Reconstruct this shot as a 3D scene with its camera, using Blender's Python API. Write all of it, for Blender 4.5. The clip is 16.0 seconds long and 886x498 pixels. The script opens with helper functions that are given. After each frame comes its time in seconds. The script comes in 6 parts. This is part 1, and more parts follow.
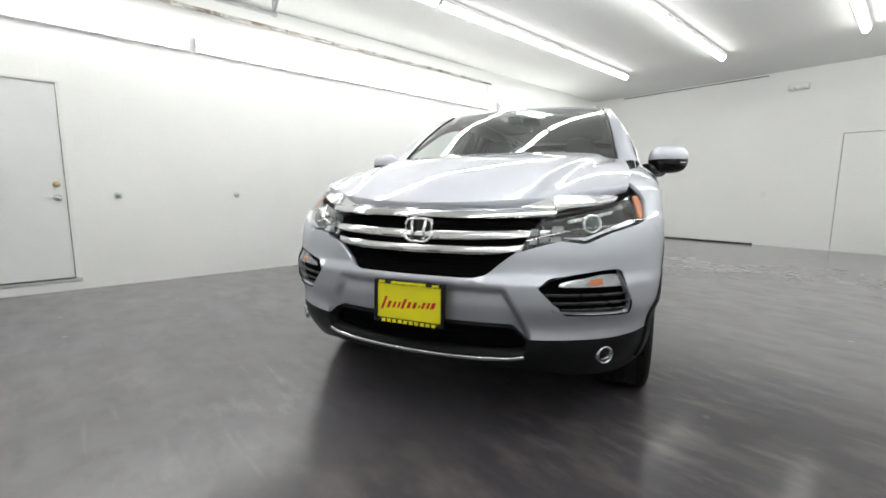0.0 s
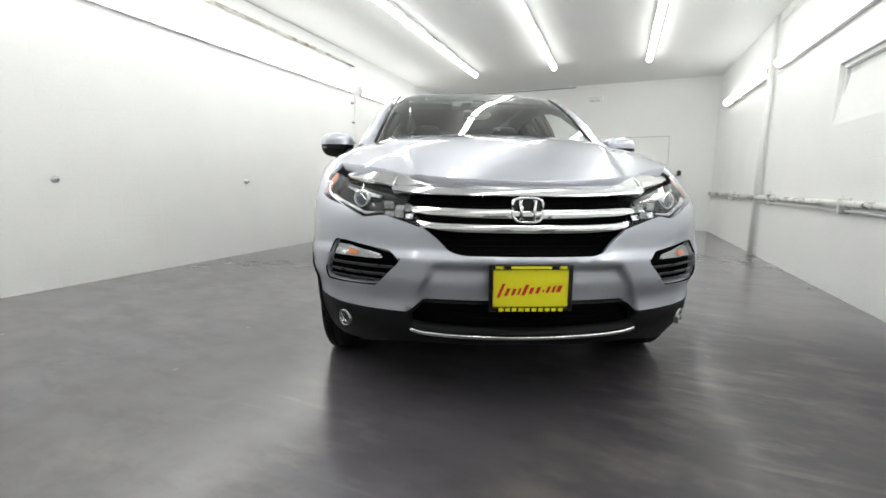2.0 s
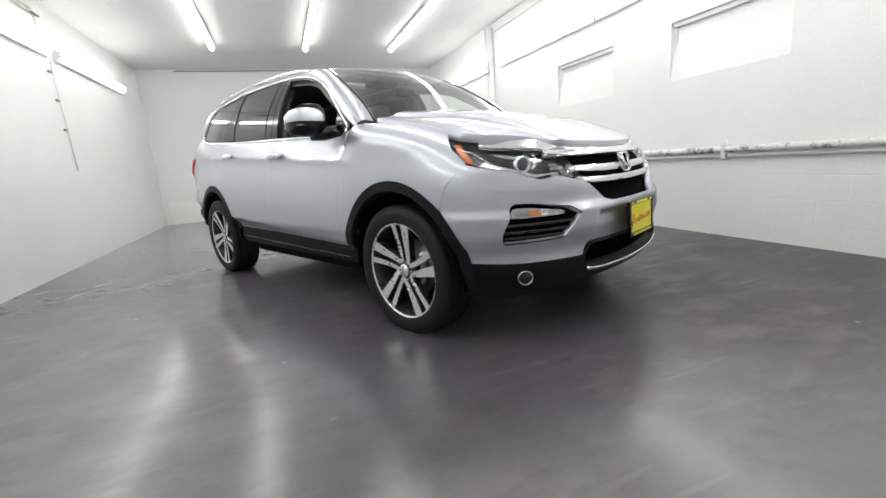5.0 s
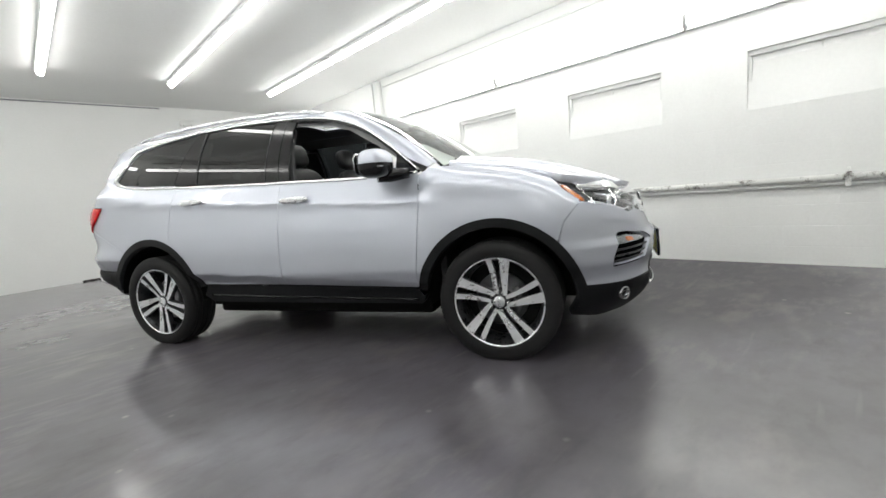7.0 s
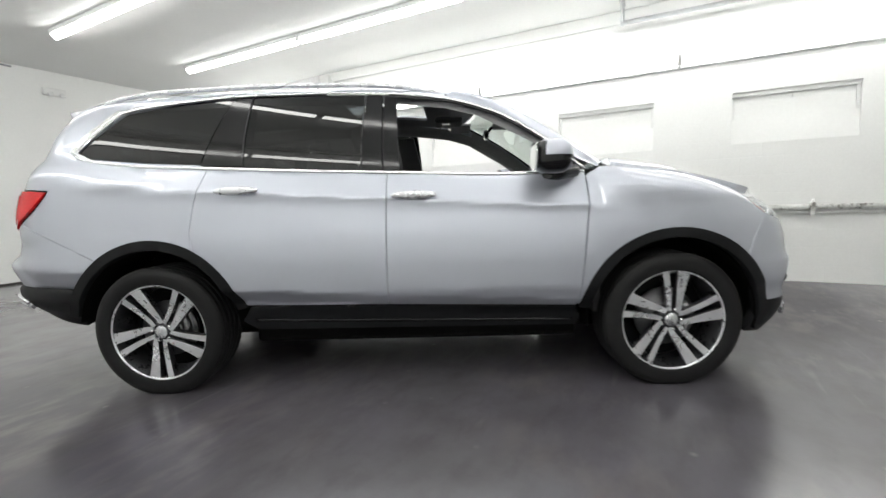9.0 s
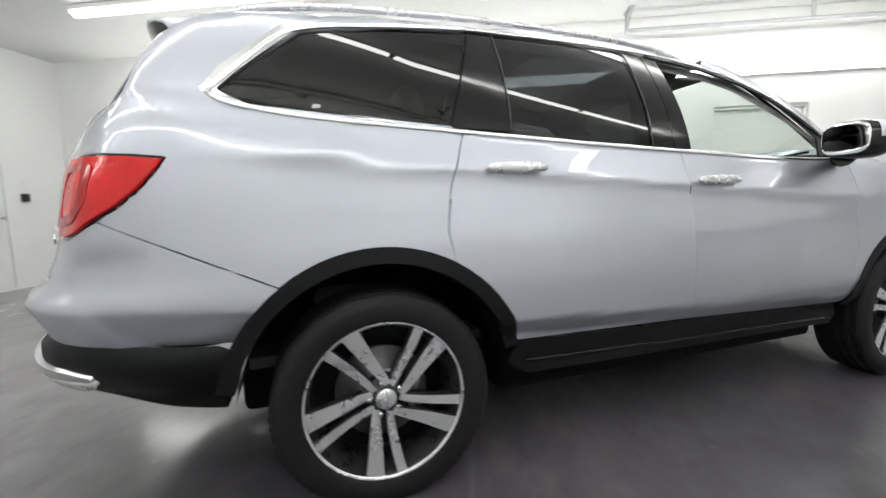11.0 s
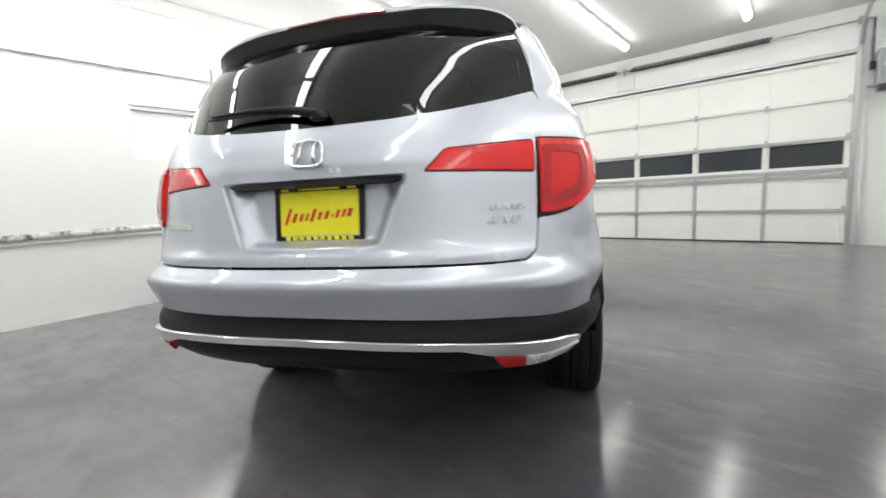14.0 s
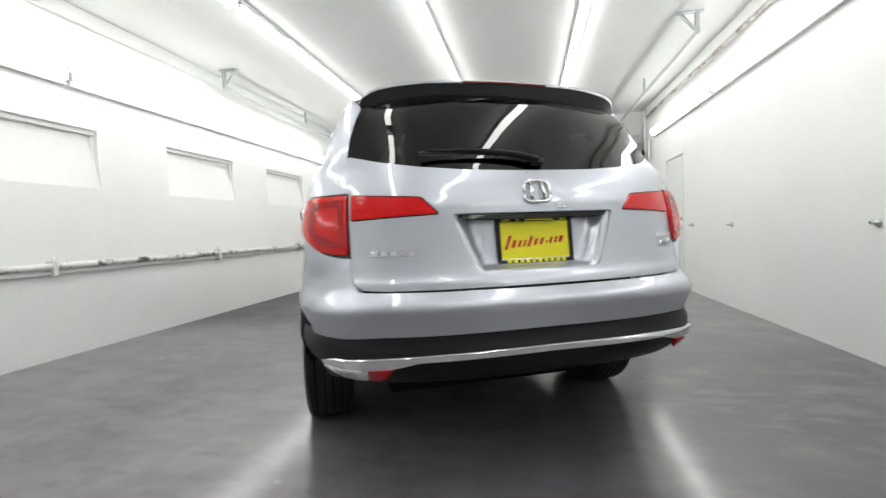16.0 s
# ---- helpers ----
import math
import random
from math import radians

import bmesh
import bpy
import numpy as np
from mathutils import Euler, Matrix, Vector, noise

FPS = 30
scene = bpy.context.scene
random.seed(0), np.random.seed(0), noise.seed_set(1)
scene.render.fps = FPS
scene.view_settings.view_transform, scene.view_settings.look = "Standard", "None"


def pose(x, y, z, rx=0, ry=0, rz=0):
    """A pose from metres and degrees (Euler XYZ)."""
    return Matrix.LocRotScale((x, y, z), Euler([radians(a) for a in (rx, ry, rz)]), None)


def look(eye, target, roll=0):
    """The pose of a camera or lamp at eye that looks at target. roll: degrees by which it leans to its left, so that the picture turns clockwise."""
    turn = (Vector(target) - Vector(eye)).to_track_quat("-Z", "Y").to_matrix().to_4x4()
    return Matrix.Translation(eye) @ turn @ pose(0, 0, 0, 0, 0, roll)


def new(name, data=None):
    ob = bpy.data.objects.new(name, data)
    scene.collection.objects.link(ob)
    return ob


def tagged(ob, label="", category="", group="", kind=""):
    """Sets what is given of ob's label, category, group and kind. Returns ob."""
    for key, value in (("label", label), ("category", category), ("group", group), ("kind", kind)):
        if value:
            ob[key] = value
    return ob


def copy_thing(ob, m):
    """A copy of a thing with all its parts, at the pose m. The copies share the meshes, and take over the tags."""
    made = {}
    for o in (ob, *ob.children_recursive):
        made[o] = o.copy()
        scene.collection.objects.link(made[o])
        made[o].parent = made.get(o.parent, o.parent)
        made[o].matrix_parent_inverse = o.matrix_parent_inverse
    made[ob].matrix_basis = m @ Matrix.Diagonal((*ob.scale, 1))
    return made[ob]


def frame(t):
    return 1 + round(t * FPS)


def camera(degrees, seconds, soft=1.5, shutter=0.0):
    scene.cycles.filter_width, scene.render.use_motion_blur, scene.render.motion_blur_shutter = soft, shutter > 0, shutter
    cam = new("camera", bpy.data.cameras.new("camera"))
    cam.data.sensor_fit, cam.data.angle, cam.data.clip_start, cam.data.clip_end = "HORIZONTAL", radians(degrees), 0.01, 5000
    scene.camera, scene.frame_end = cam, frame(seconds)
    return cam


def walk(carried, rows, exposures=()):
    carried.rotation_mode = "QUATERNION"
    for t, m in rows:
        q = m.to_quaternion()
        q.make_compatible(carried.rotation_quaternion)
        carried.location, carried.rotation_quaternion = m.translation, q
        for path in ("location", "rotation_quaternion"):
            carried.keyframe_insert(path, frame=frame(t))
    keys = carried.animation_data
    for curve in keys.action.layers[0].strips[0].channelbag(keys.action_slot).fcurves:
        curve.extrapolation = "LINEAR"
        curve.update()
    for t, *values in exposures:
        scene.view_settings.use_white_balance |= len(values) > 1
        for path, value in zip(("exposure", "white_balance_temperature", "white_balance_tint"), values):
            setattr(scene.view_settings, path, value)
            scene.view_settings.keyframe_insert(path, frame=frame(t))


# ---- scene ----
cam = camera(92.6, 16.0, 1.5, 0.5)
PATH = [
    (0, (2.264, -2.782, 1.04), (0.784, -1.464, 0.771), 0.3),
    (0.5, (2.025, -2.943, 0.995), (0.66, -1.517, 0.677), 1.8),
    (1, (1.776, -3.094, 0.974), (0.585, -1.512, 0.699), 2.3),
    (1.5, (1.496, -3.258, 0.988), (0.569, -1.505, 0.73), 1.5),
    (2, (1.174, -3.364, 0.976), (0.426, -1.534, 0.674), 0.6),
    (2.5, (0.89, -3.435, 0.968), (0.407, -1.522, 0.638), 1.3),
    (3, (0.568, -3.529, 0.974), (0.322, -1.569, 0.66), -0.9),
    (3.5, (0.199, -3.573, 0.966), (0.163, -1.6, 0.642), -2.2),
    (4, (-0.17, -3.615, 0.961), (0.074, -1.664, 0.597), -3.6),
    (6.5, (-2.003, -3.06, 1.007), (-0.806, -1.489, 0.694), -4.9),
    (7, (-2.284, -2.803, 1.049), (-0.893, -1.391, 0.782), -5.4),
    (7.5, (-2.471, -2.431, 1.042), (-0.986, -1.132, 0.718), -3.8),
    (8, (-2.645, -2.06, 1.043), (-1.016, -0.927, 0.789), -2.7),
    (8.5, (-2.79, -1.66, 1.048), (-1.056, -0.696, 0.794), -3.4),
    (9, (-2.883, -1.2, 1.054), (-1.113, -0.298, 0.825), -2.0),
    (9.5, (-2.938, -0.729, 1.045), (-1.082, -0.018, 0.822), -1.7),
    (10, (-2.937, -0.168, 1.023), (-1.054, 0.461, 0.783), -1.5),
    (12.5, (-2.764, 2.273, 1.029), (-1.088, 1.214, 0.761), -4.5),
    (13, (-2.753, 2.67, 1.021), (-1.363, 1.27, 0.691), -3.8),
    (13.5, (-2.579, 3.056, 1.008), (-1.227, 1.616, 0.694), -2.8),
    (14, (-2.359, 3.379, 1.025), (-1.078, 1.863, 0.774), -3.0),
    (14.5, (-2.114, 3.666, 1.055), (-1.072, 1.968, 0.873), -3.7),
    (15, (-1.793, 3.898, 1.068), (-0.885, 2.121, 0.937), -0.8),
    (15.5, (-1.468, 4.104, 1.061), (-0.875, 2.197, 0.942), 0.7),
    (16, (-1.105, 4.298, 1.038), (-0.708, 2.339, 0.95), -2.1),
]
walk(cam, [(t, look(eye, target, roll)) for t, eye, target, roll in PATH], [(0, 0.05), (4, 0.05), (6.5, 0.08), (10, 0.05), (12.5, 0.17), (14, 0.2), (15.5, 0.05), (16, 0.0)])

# ---------- world ----------
world = bpy.data.worlds.new("world")
world.use_nodes = True
world.node_tree.nodes["Background"].inputs[0].default_value = (0.02, 0.022, 0.025, 1)
scene.world = world
LAMP, WALL_LAMP = 15.5, 11.5

# ---------- materials ----------


def material(name, base, rough=0.5, metal=0.0, vary=0.08, scale=6.0, fine=90.0, bump=0.05, rough_vary=0.08, coat=0.0, spec=0.5, dirt=None, dirt_scale=1.2, dirt_amount=0.5):
    """A principled material with colour, roughness and relief varied at two scales, in metres of the object."""
    m = bpy.data.materials.new(name)
    m.use_nodes = True
    nt = m.node_tree
    n, l = nt.nodes, nt.links
    p = n["Principled BSDF"]
    tc = n.new("ShaderNodeTexCoord")
    big, small = n.new("ShaderNodeTexNoise"), n.new("ShaderNodeTexNoise")
    big.inputs["Scale"].default_value, big.inputs["Detail"].default_value = scale, 5
    small.inputs["Scale"].default_value, small.inputs["Detail"].default_value = fine, 3
    for k in (big, small):
        l.new(tc.outputs["Object"], k.inputs["Vector"])
    mixn = n.new("ShaderNodeMix")
    mixn.data_type = "FLOAT"
    mixn.inputs[0].default_value = 0.4
    l.new(big.outputs["Fac"], mixn.inputs[2])
    l.new(small.outputs["Fac"], mixn.inputs[3])
    ramp = n.new("ShaderNodeValToRGB")
    lo, hi = [max(0.0, c * (1 - vary)) for c in base], [min(1.0, c * (1 + vary)) for c in base]
    ramp.color_ramp.elements[0].position, ramp.color_ramp.elements[1].position = 0.32, 0.68
    ramp.color_ramp.elements[0].color, ramp.color_ramp.elements[1].color = (*lo, 1), (*hi, 1)
    l.new(mixn.outputs[0], ramp.inputs[0])
    colour = ramp.outputs[0]
    if dirt:
        spots = n.new("ShaderNodeTexNoise")
        spots.inputs["Scale"].default_value, spots.inputs["Detail"].default_value, spots.inputs["Roughness"].default_value = dirt_scale, 8, 0.7
        l.new(tc.outputs["Object"], spots.inputs["Vector"])
        cut = n.new("ShaderNodeValToRGB")
        cut.color_ramp.elements[0].position, cut.color_ramp.elements[1].position = 1 - dirt_amount, min(1.0, 1.12 - dirt_amount)
        l.new(spots.outputs["Fac"], cut.inputs[0])
        mc = n.new("ShaderNodeMix")
        mc.data_type = "RGBA"
        l.new(cut.outputs[0], mc.inputs[0])
        l.new(colour, mc.inputs[6])
        mc.inputs[7].default_value = (*dirt, 1)
        colour = mc.outputs[2]
    l.new(colour, p.inputs["Base Color"])
    rr = n.new("ShaderNodeMapRange")
    rr.inputs["From Min"].default_value, rr.inputs["From Max"].default_value = 0.3, 0.7
    rr.inputs["To Min"].default_value, rr.inputs["To Max"].default_value = max(0.02, rough - rough_vary), min(1.0, rough + rough_vary)
    l.new(mixn.outputs[0], rr.inputs["Value"])
    l.new(rr.outputs[0], p.inputs["Roughness"])
    p.inputs["Metallic"].default_value = metal
    p.inputs["Specular IOR Level"].default_value = spec
    p.inputs["Coat Weight"].default_value = coat
    p.inputs["Coat Roughness"].default_value = 0.03
    if bump:
        b = n.new("ShaderNodeBump")
        b.inputs["Strength"].default_value, b.inputs["Distance"].default_value = bump, 0.01
        l.new(mixn.outputs[0], b.inputs["Height"])
        l.new(b.outputs[0], p.inputs["Normal"])
    return m


def glowing(name, colour, strength):
    m = bpy.data.materials.new(name)
    m.use_nodes = True
    n, l = m.node_tree.nodes, m.node_tree.links
    n.remove(n["Principled BSDF"])
    e = n.new("ShaderNodeEmission")
    e.inputs[0].default_value, e.inputs[1].default_value = (*colour, 1), strength
    l.new(e.outputs[0], n["Material Output"].inputs[0])
    return m


def block_wall(name, base):
    """Painted concrete blocks: faint courses, roller texture, patches."""
    m = material(name, base, 0.62, vary=0.035, scale=1.3, fine=45, bump=0.12, rough_vary=0.08)
    n, l = m.node_tree.nodes, m.node_tree.links
    p = n["Principled BSDF"]
    tc = n.new("ShaderNodeTexCoord")
    sep, com, add = n.new("ShaderNodeSeparateXYZ"), n.new("ShaderNodeCombineXYZ"), n.new("ShaderNodeMath")
    l.new(tc.outputs["Object"], sep.inputs[0])
    l.new(sep.outputs[0], add.inputs[0])
    l.new(sep.outputs[1], add.inputs[1])
    l.new(add.outputs[0], com.inputs[0])
    l.new(sep.outputs[2], com.inputs[1])
    br = n.new("ShaderNodeTexBrick")
    for key, v in (("Scale", 1.0), ("Mortar Size", 0.006), ("Mortar Smooth", 0.6), ("Brick Width", 0.405), ("Row Height", 0.203)):
        br.inputs[key].default_value = v
    l.new(com.outputs[0], br.inputs["Vector"])
    patch = n.new("ShaderNodeTexNoise")
    patch.inputs["Scale"].default_value = 0.9
    l.new(tc.outputs["Object"], patch.inputs["Vector"])
    keep = n.new("ShaderNodeMapRange")
    keep.inputs["From Min"].default_value, keep.inputs["From Max"].default_value = 0.42, 0.62
    l.new(patch.outputs["Fac"], keep.inputs["Value"])
    mul = n.new("ShaderNodeMath")
    mul.operation = "MULTIPLY"
    l.new(br.outputs["Fac"], mul.inputs[0])
    l.new(keep.outputs[0], mul.inputs[1])
    b = n.new("ShaderNodeBump")
    b.invert = True
    b.inputs["Strength"].default_value, b.inputs["Distance"].default_value = 0.32, 0.004
    l.new(mul.outputs[0], b.inputs["Height"])
    l.new(n["Bump"].outputs[0], b.inputs["Normal"])
    l.new(b.outputs[0], p.inputs["Normal"])
    return m


WALL = block_wall("painted block", (0.84, 0.85, 0.84))
SMOOTH_WALL = material("painted board", (0.83, 0.84, 0.83), 0.55, vary=0.03, scale=1.0, fine=30, bump=0.05)
CEILING = material("painted ceiling", (0.74, 0.75, 0.74), 0.7, vary=0.04, scale=0.8, fine=25, bump=0.06)
WHITE_PAINT = material("white gloss paint", (0.78, 0.79, 0.78), 0.35, vary=0.04, scale=3, bump=0.03)
DOOR_PAINT = material("door paint", (0.77, 0.785, 0.785), 0.42, vary=0.05, scale=2, bump=0.04, dirt=(0.45, 0.45, 0.44), dirt_scale=3.0, dirt_amount=0.30)
PANEL_WHITE = material("garage panel", (0.88, 0.88, 0.85), 0.45, vary=0.03, scale=1.5, bump=0.04)
GALV = material("galvanised steel", (0.52, 0.54, 0.55), 0.38, metal=0.7, vary=0.12, scale=12, bump=0.05)
DARK_STEEL = material("dark oiled steel", (0.06, 0.06, 0.062), 0.42, metal=0.6, vary=0.3, scale=20)
PEELED = material("peeled white paint", (0.74, 0.75, 0.73), 0.5, vary=0.08, scale=8, bump=0.25, dirt=(0.07, 0.06, 0.05), dirt_scale=7.0, dirt_amount=0.50)
WIRE_DIRT = material("rusty conduit", (0.55, 0.54, 0.51), 0.55, vary=0.2, scale=8, bump=0.25, dirt=(0.16, 0.12, 0.09), dirt_scale=5.0, dirt_amount=0.52)
GREY_PLASTIC = material("grey casing", (0.30, 0.31, 0.33), 0.45, vary=0.08, scale=10)
BLACK_PLASTIC = material("black casing", (0.02, 0.02, 0.021), 0.4, vary=0.2, scale=20)
BRASS = material("worn brass", (0.55, 0.45, 0.26), 0.35, metal=0.9, vary=0.15, scale=30)
STEEL = material("steel hardware", (0.6, 0.6, 0.6), 0.3, metal=1.0, vary=0.1, scale=30)
DOOR_SEAL = material("grey door seal", (0.30, 0.29, 0.28), 0.7, vary=0.2)
DARK_GAP = material("dark gap", (0.035, 0.033, 0.03), 0.8, vary=0.3)
NIGHT_GLASS = material("dark window pane", (0.045, 0.05, 0.058), 0.12, vary=0.06, spec=0.5, bump=0.0)
FIXTURE = material("lamp casing", (0.75, 0.76, 0.76), 0.4, vary=0.04)
GLOW = glowing("lamp tube", (1.0, 0.995, 0.96), LAMP)
WALL_GLOW = glowing("wall lamp tube", (1.0, 0.995, 0.96), WALL_LAMP)


def floor_material():
    """Sealed concrete: soft cloudy tone, faint drag marks and dust, a purple cast of the coating."""
    m = material("sealed concrete", (0.058, 0.056, 0.064), 0.5, vary=0.05, scale=0.5, fine=3, bump=0.0, rough_vary=0.03, spec=0.25, coat=1.0)
    n, l = m.node_tree.nodes, m.node_tree.links
    p = n["Principled BSDF"]
    tc = n["Texture Coordinate"]

    def noise(scale, detail, stretch=(1, 1, 1), turn=0.0, rough=0.5):
        mp, t = n.new("ShaderNodeMapping"), n.new("ShaderNodeTexNoise")
        mp.inputs["Scale"].default_value, mp.inputs["Rotation"].default_value = stretch, (0, 0, turn)
        l.new(tc.outputs["Object"], mp.inputs[0])
        l.new(mp.outputs[0], t.inputs["Vector"])
        t.inputs["Scale"].default_value, t.inputs["Detail"].default_value, t.inputs["Roughness"].default_value = scale, detail, rough
        return t.outputs["Fac"]

    def ranged(sock, a, b, lo, hi):
        r = n.new("ShaderNodeMapRange")
        r.interpolation_type = "SMOOTHSTEP"
        for key, v in (("From Min", a), ("From Max", b), ("To Min", lo), ("To Max", hi)):
            r.inputs[key].default_value = v
        l.new(sock, r.inputs["Value"])
        return r.outputs[0]

    def mixed(fac, old, colour, blend="MIX"):
        x = n.new("ShaderNodeMix")
        x.data_type, x.blend_type = "RGBA", blend
        l.new(fac, x.inputs[0])
        l.new(old, x.inputs[6])
        x.inputs[7].default_value = (*colour, 1)
        return x.outputs[2]

    c = p.inputs["Base Color"].links[0].from_socket
    # three dark areas in paler concrete, paler still towards the end wall and garage door

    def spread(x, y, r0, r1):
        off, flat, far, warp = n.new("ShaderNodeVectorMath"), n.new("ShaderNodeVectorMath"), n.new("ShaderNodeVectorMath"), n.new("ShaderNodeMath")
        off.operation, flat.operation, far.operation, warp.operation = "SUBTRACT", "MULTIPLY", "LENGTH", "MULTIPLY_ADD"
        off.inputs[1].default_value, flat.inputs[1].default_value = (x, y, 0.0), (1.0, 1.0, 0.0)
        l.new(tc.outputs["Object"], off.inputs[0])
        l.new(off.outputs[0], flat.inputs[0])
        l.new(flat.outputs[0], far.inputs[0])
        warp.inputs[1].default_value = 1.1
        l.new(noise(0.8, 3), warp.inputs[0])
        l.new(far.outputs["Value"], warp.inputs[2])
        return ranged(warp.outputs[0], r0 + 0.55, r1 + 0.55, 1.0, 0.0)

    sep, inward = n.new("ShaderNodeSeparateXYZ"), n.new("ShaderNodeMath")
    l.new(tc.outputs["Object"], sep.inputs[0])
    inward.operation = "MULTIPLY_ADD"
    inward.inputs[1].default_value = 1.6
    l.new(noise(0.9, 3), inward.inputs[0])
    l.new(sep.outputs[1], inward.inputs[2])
    dark_a, dark_b, dark_c = spread(2.1, -1.35, 0.8, 2.2), spread(-0.5, -1.7, 0.3, 1.5), spread(-2.6, 1.6, 0.6, 2.0)
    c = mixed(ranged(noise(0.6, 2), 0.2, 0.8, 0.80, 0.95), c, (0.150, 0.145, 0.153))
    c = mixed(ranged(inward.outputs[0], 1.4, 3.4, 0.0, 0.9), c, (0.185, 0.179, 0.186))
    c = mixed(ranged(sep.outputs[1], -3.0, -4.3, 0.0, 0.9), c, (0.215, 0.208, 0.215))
    c = mixed(dark_a, c, (0.036, 0.034, 0.041))
    c = mixed(dark_b, c, (0.105, 0.100, 0.110))
    c = mixed(dark_c, c, (0.062, 0.058, 0.072))
    c = mixed(ranged(noise(0.45, 2), 0.25, 0.75, 0.0, 0.9), c, (0.86, 0.81, 1.0), "MULTIPLY")
    c = mixed(ranged(noise(1.3, 4, (1, 1, 1), 0, 0.55), 0.25, 0.85, 0.0, 0.45), c, (0.125, 0.117, 0.117))
    c = mixed(ranged(noise(3.0, 4, (0.5, 1.4, 1), 0.5, 0.55), 0.25, 0.85, 0.0, 0.40), c, (0.055, 0.052, 0.057))
    c = mixed(ranged(noise(4.0, 5, (1, 1, 1), 0, 0.6), 0.35, 0.80, 0.0, 0.55), c, (0.06, 0.056, 0.06))
    # dusty trampled patches, hairline scratches and pale specks
    patch = ranged(noise(0.9, 3), 0.40, 0.64, 0.0, 1.0)

    def masked(a, b):
        x = n.new("ShaderNodeMath")
        x.operation = "MULTIPLY"
        l.new(a, x.inputs[0])
        l.new(b, x.inputs[1])
        return x.outputs[0]

    c = mixed(masked(ranged(noise(0.7, 2, (1, 1, 1), 0.3), 0.40, 0.62, 0.0, 1.0), ranged(noise(3.2, 4, (0.7, 1.3, 1), 0.9, 0.6), 0.44, 0.72, 0.0, 0.42)), c, (0.205, 0.180, 0.175))
    c = mixed(masked(patch, ranged(noise(11.0, 3, (0.5, 1.4, 1), 0.4, 0.6), 0.44, 0.74, 0.0, 0.42)), c, (0.175, 0.162, 0.160))
    c = mixed(ranged(noise(5.0, 4, (0.6, 1.4, 1), -0.5, 0.6), 0.50, 0.75, 0.0, 0.42), c, (0.052, 0.048, 0.053))
    for scale, turn in ((17.0, 0.5), (21.0, -0.8), (15.0, 1.9)):
        c = mixed(masked(ranged(noise(1.4, 3, (1, 1, 1), turn), 0.54, 0.68, 0.0, 0.18), ranged(noise(scale, 1, (0.07, 1.0, 1), turn, 0.5), 0.66, 0.78, 0.0, 1.0)), c, (0.28, 0.262, 0.252))
    vor = n.new("ShaderNodeTexVoronoi")
    vor.inputs["Scale"].default_value = 5.0
    l.new(tc.outputs["Object"], vor.inputs["Vector"])
    c = mixed(masked(ranged(noise(2.3, 3), 0.52, 0.66, 0.0, 0.7), ranged(vor.outputs["Distance"], 0.02, 0.12, 1.0, 0.0)), c, (0.30, 0.285, 0.275))
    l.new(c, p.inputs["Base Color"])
    # the sealer is worn dull on the dark area by the garage door and glossy further in
    gloss = ranged(inward.outputs[0], -1.9, 0.6, 0.215, 0.15)
    mottle = n.new("ShaderNodeMath")
    mottle.operation = "ADD"
    l.new(gloss, mottle.inputs[0])
    l.new(ranged(noise(5.0, 3, (1, 1, 1), 0, 0.5), 0.3, 0.75, 0.0, 0.035), mottle.inputs[1])
    l.new(mottle.outputs[0], p.inputs["Coat Roughness"])
    l.new(ranged(dark_a, 0.0, 1.0, 1.0, 0.25), p.inputs["Coat Weight"])
    p.inputs["Coat IOR"].default_value = 1.62
    fine_bump = n.new("ShaderNodeBump")
    fine_bump.inputs["Strength"].default_value, fine_bump.inputs["Distance"].default_value = 0.05, 0.004
    l.new(noise(26.0, 3), fine_bump.inputs["Height"])
    l.new(fine_bump.outputs[0], p.inputs["Normal"])
    return m


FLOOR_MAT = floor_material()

# ---------- mesh helpers ----------


def part(name, bm, mat, parent=None, label="", smooth=False):
    me = bpy.data.meshes.new(name)
    bm.to_mesh(me)
    bm.free()
    for mt in mat if isinstance(mat, (list, tuple)) else (mat,):
        me.materials.append(mt)
    if smooth:
        for f in me.polygons:
            f.use_smooth = True
    ob = new(name, me)
    ob.parent = parent
    return tagged(ob, label) if label else ob


def box(bm, x0, x1, y0, y1, z0, z1, bevel=0.0, seg=2):
    r = bmesh.ops.create_cube(bm, size=1.0)
    for v in r["verts"]:
        v.co = Vector(((x0 + x1) / 2 + v.co.x * (x1 - x0), (y0 + y1) / 2 + v.co.y * (y1 - y0), (z0 + z1) / 2 + v.co.z * (z1 - z0)))
    if bevel:
        edges = list({e for v in r["verts"] for e in v.link_edges})
        bmesh.ops.bevel(bm, geom=edges, offset=bevel, segments=seg, affect="EDGES", profile=0.5)
    return bm


def boxed(x0, x1, y0, y1, z0, z1, bevel=0.0):
    return box(bmesh.new(), x0, x1, y0, y1, z0, z1, bevel)


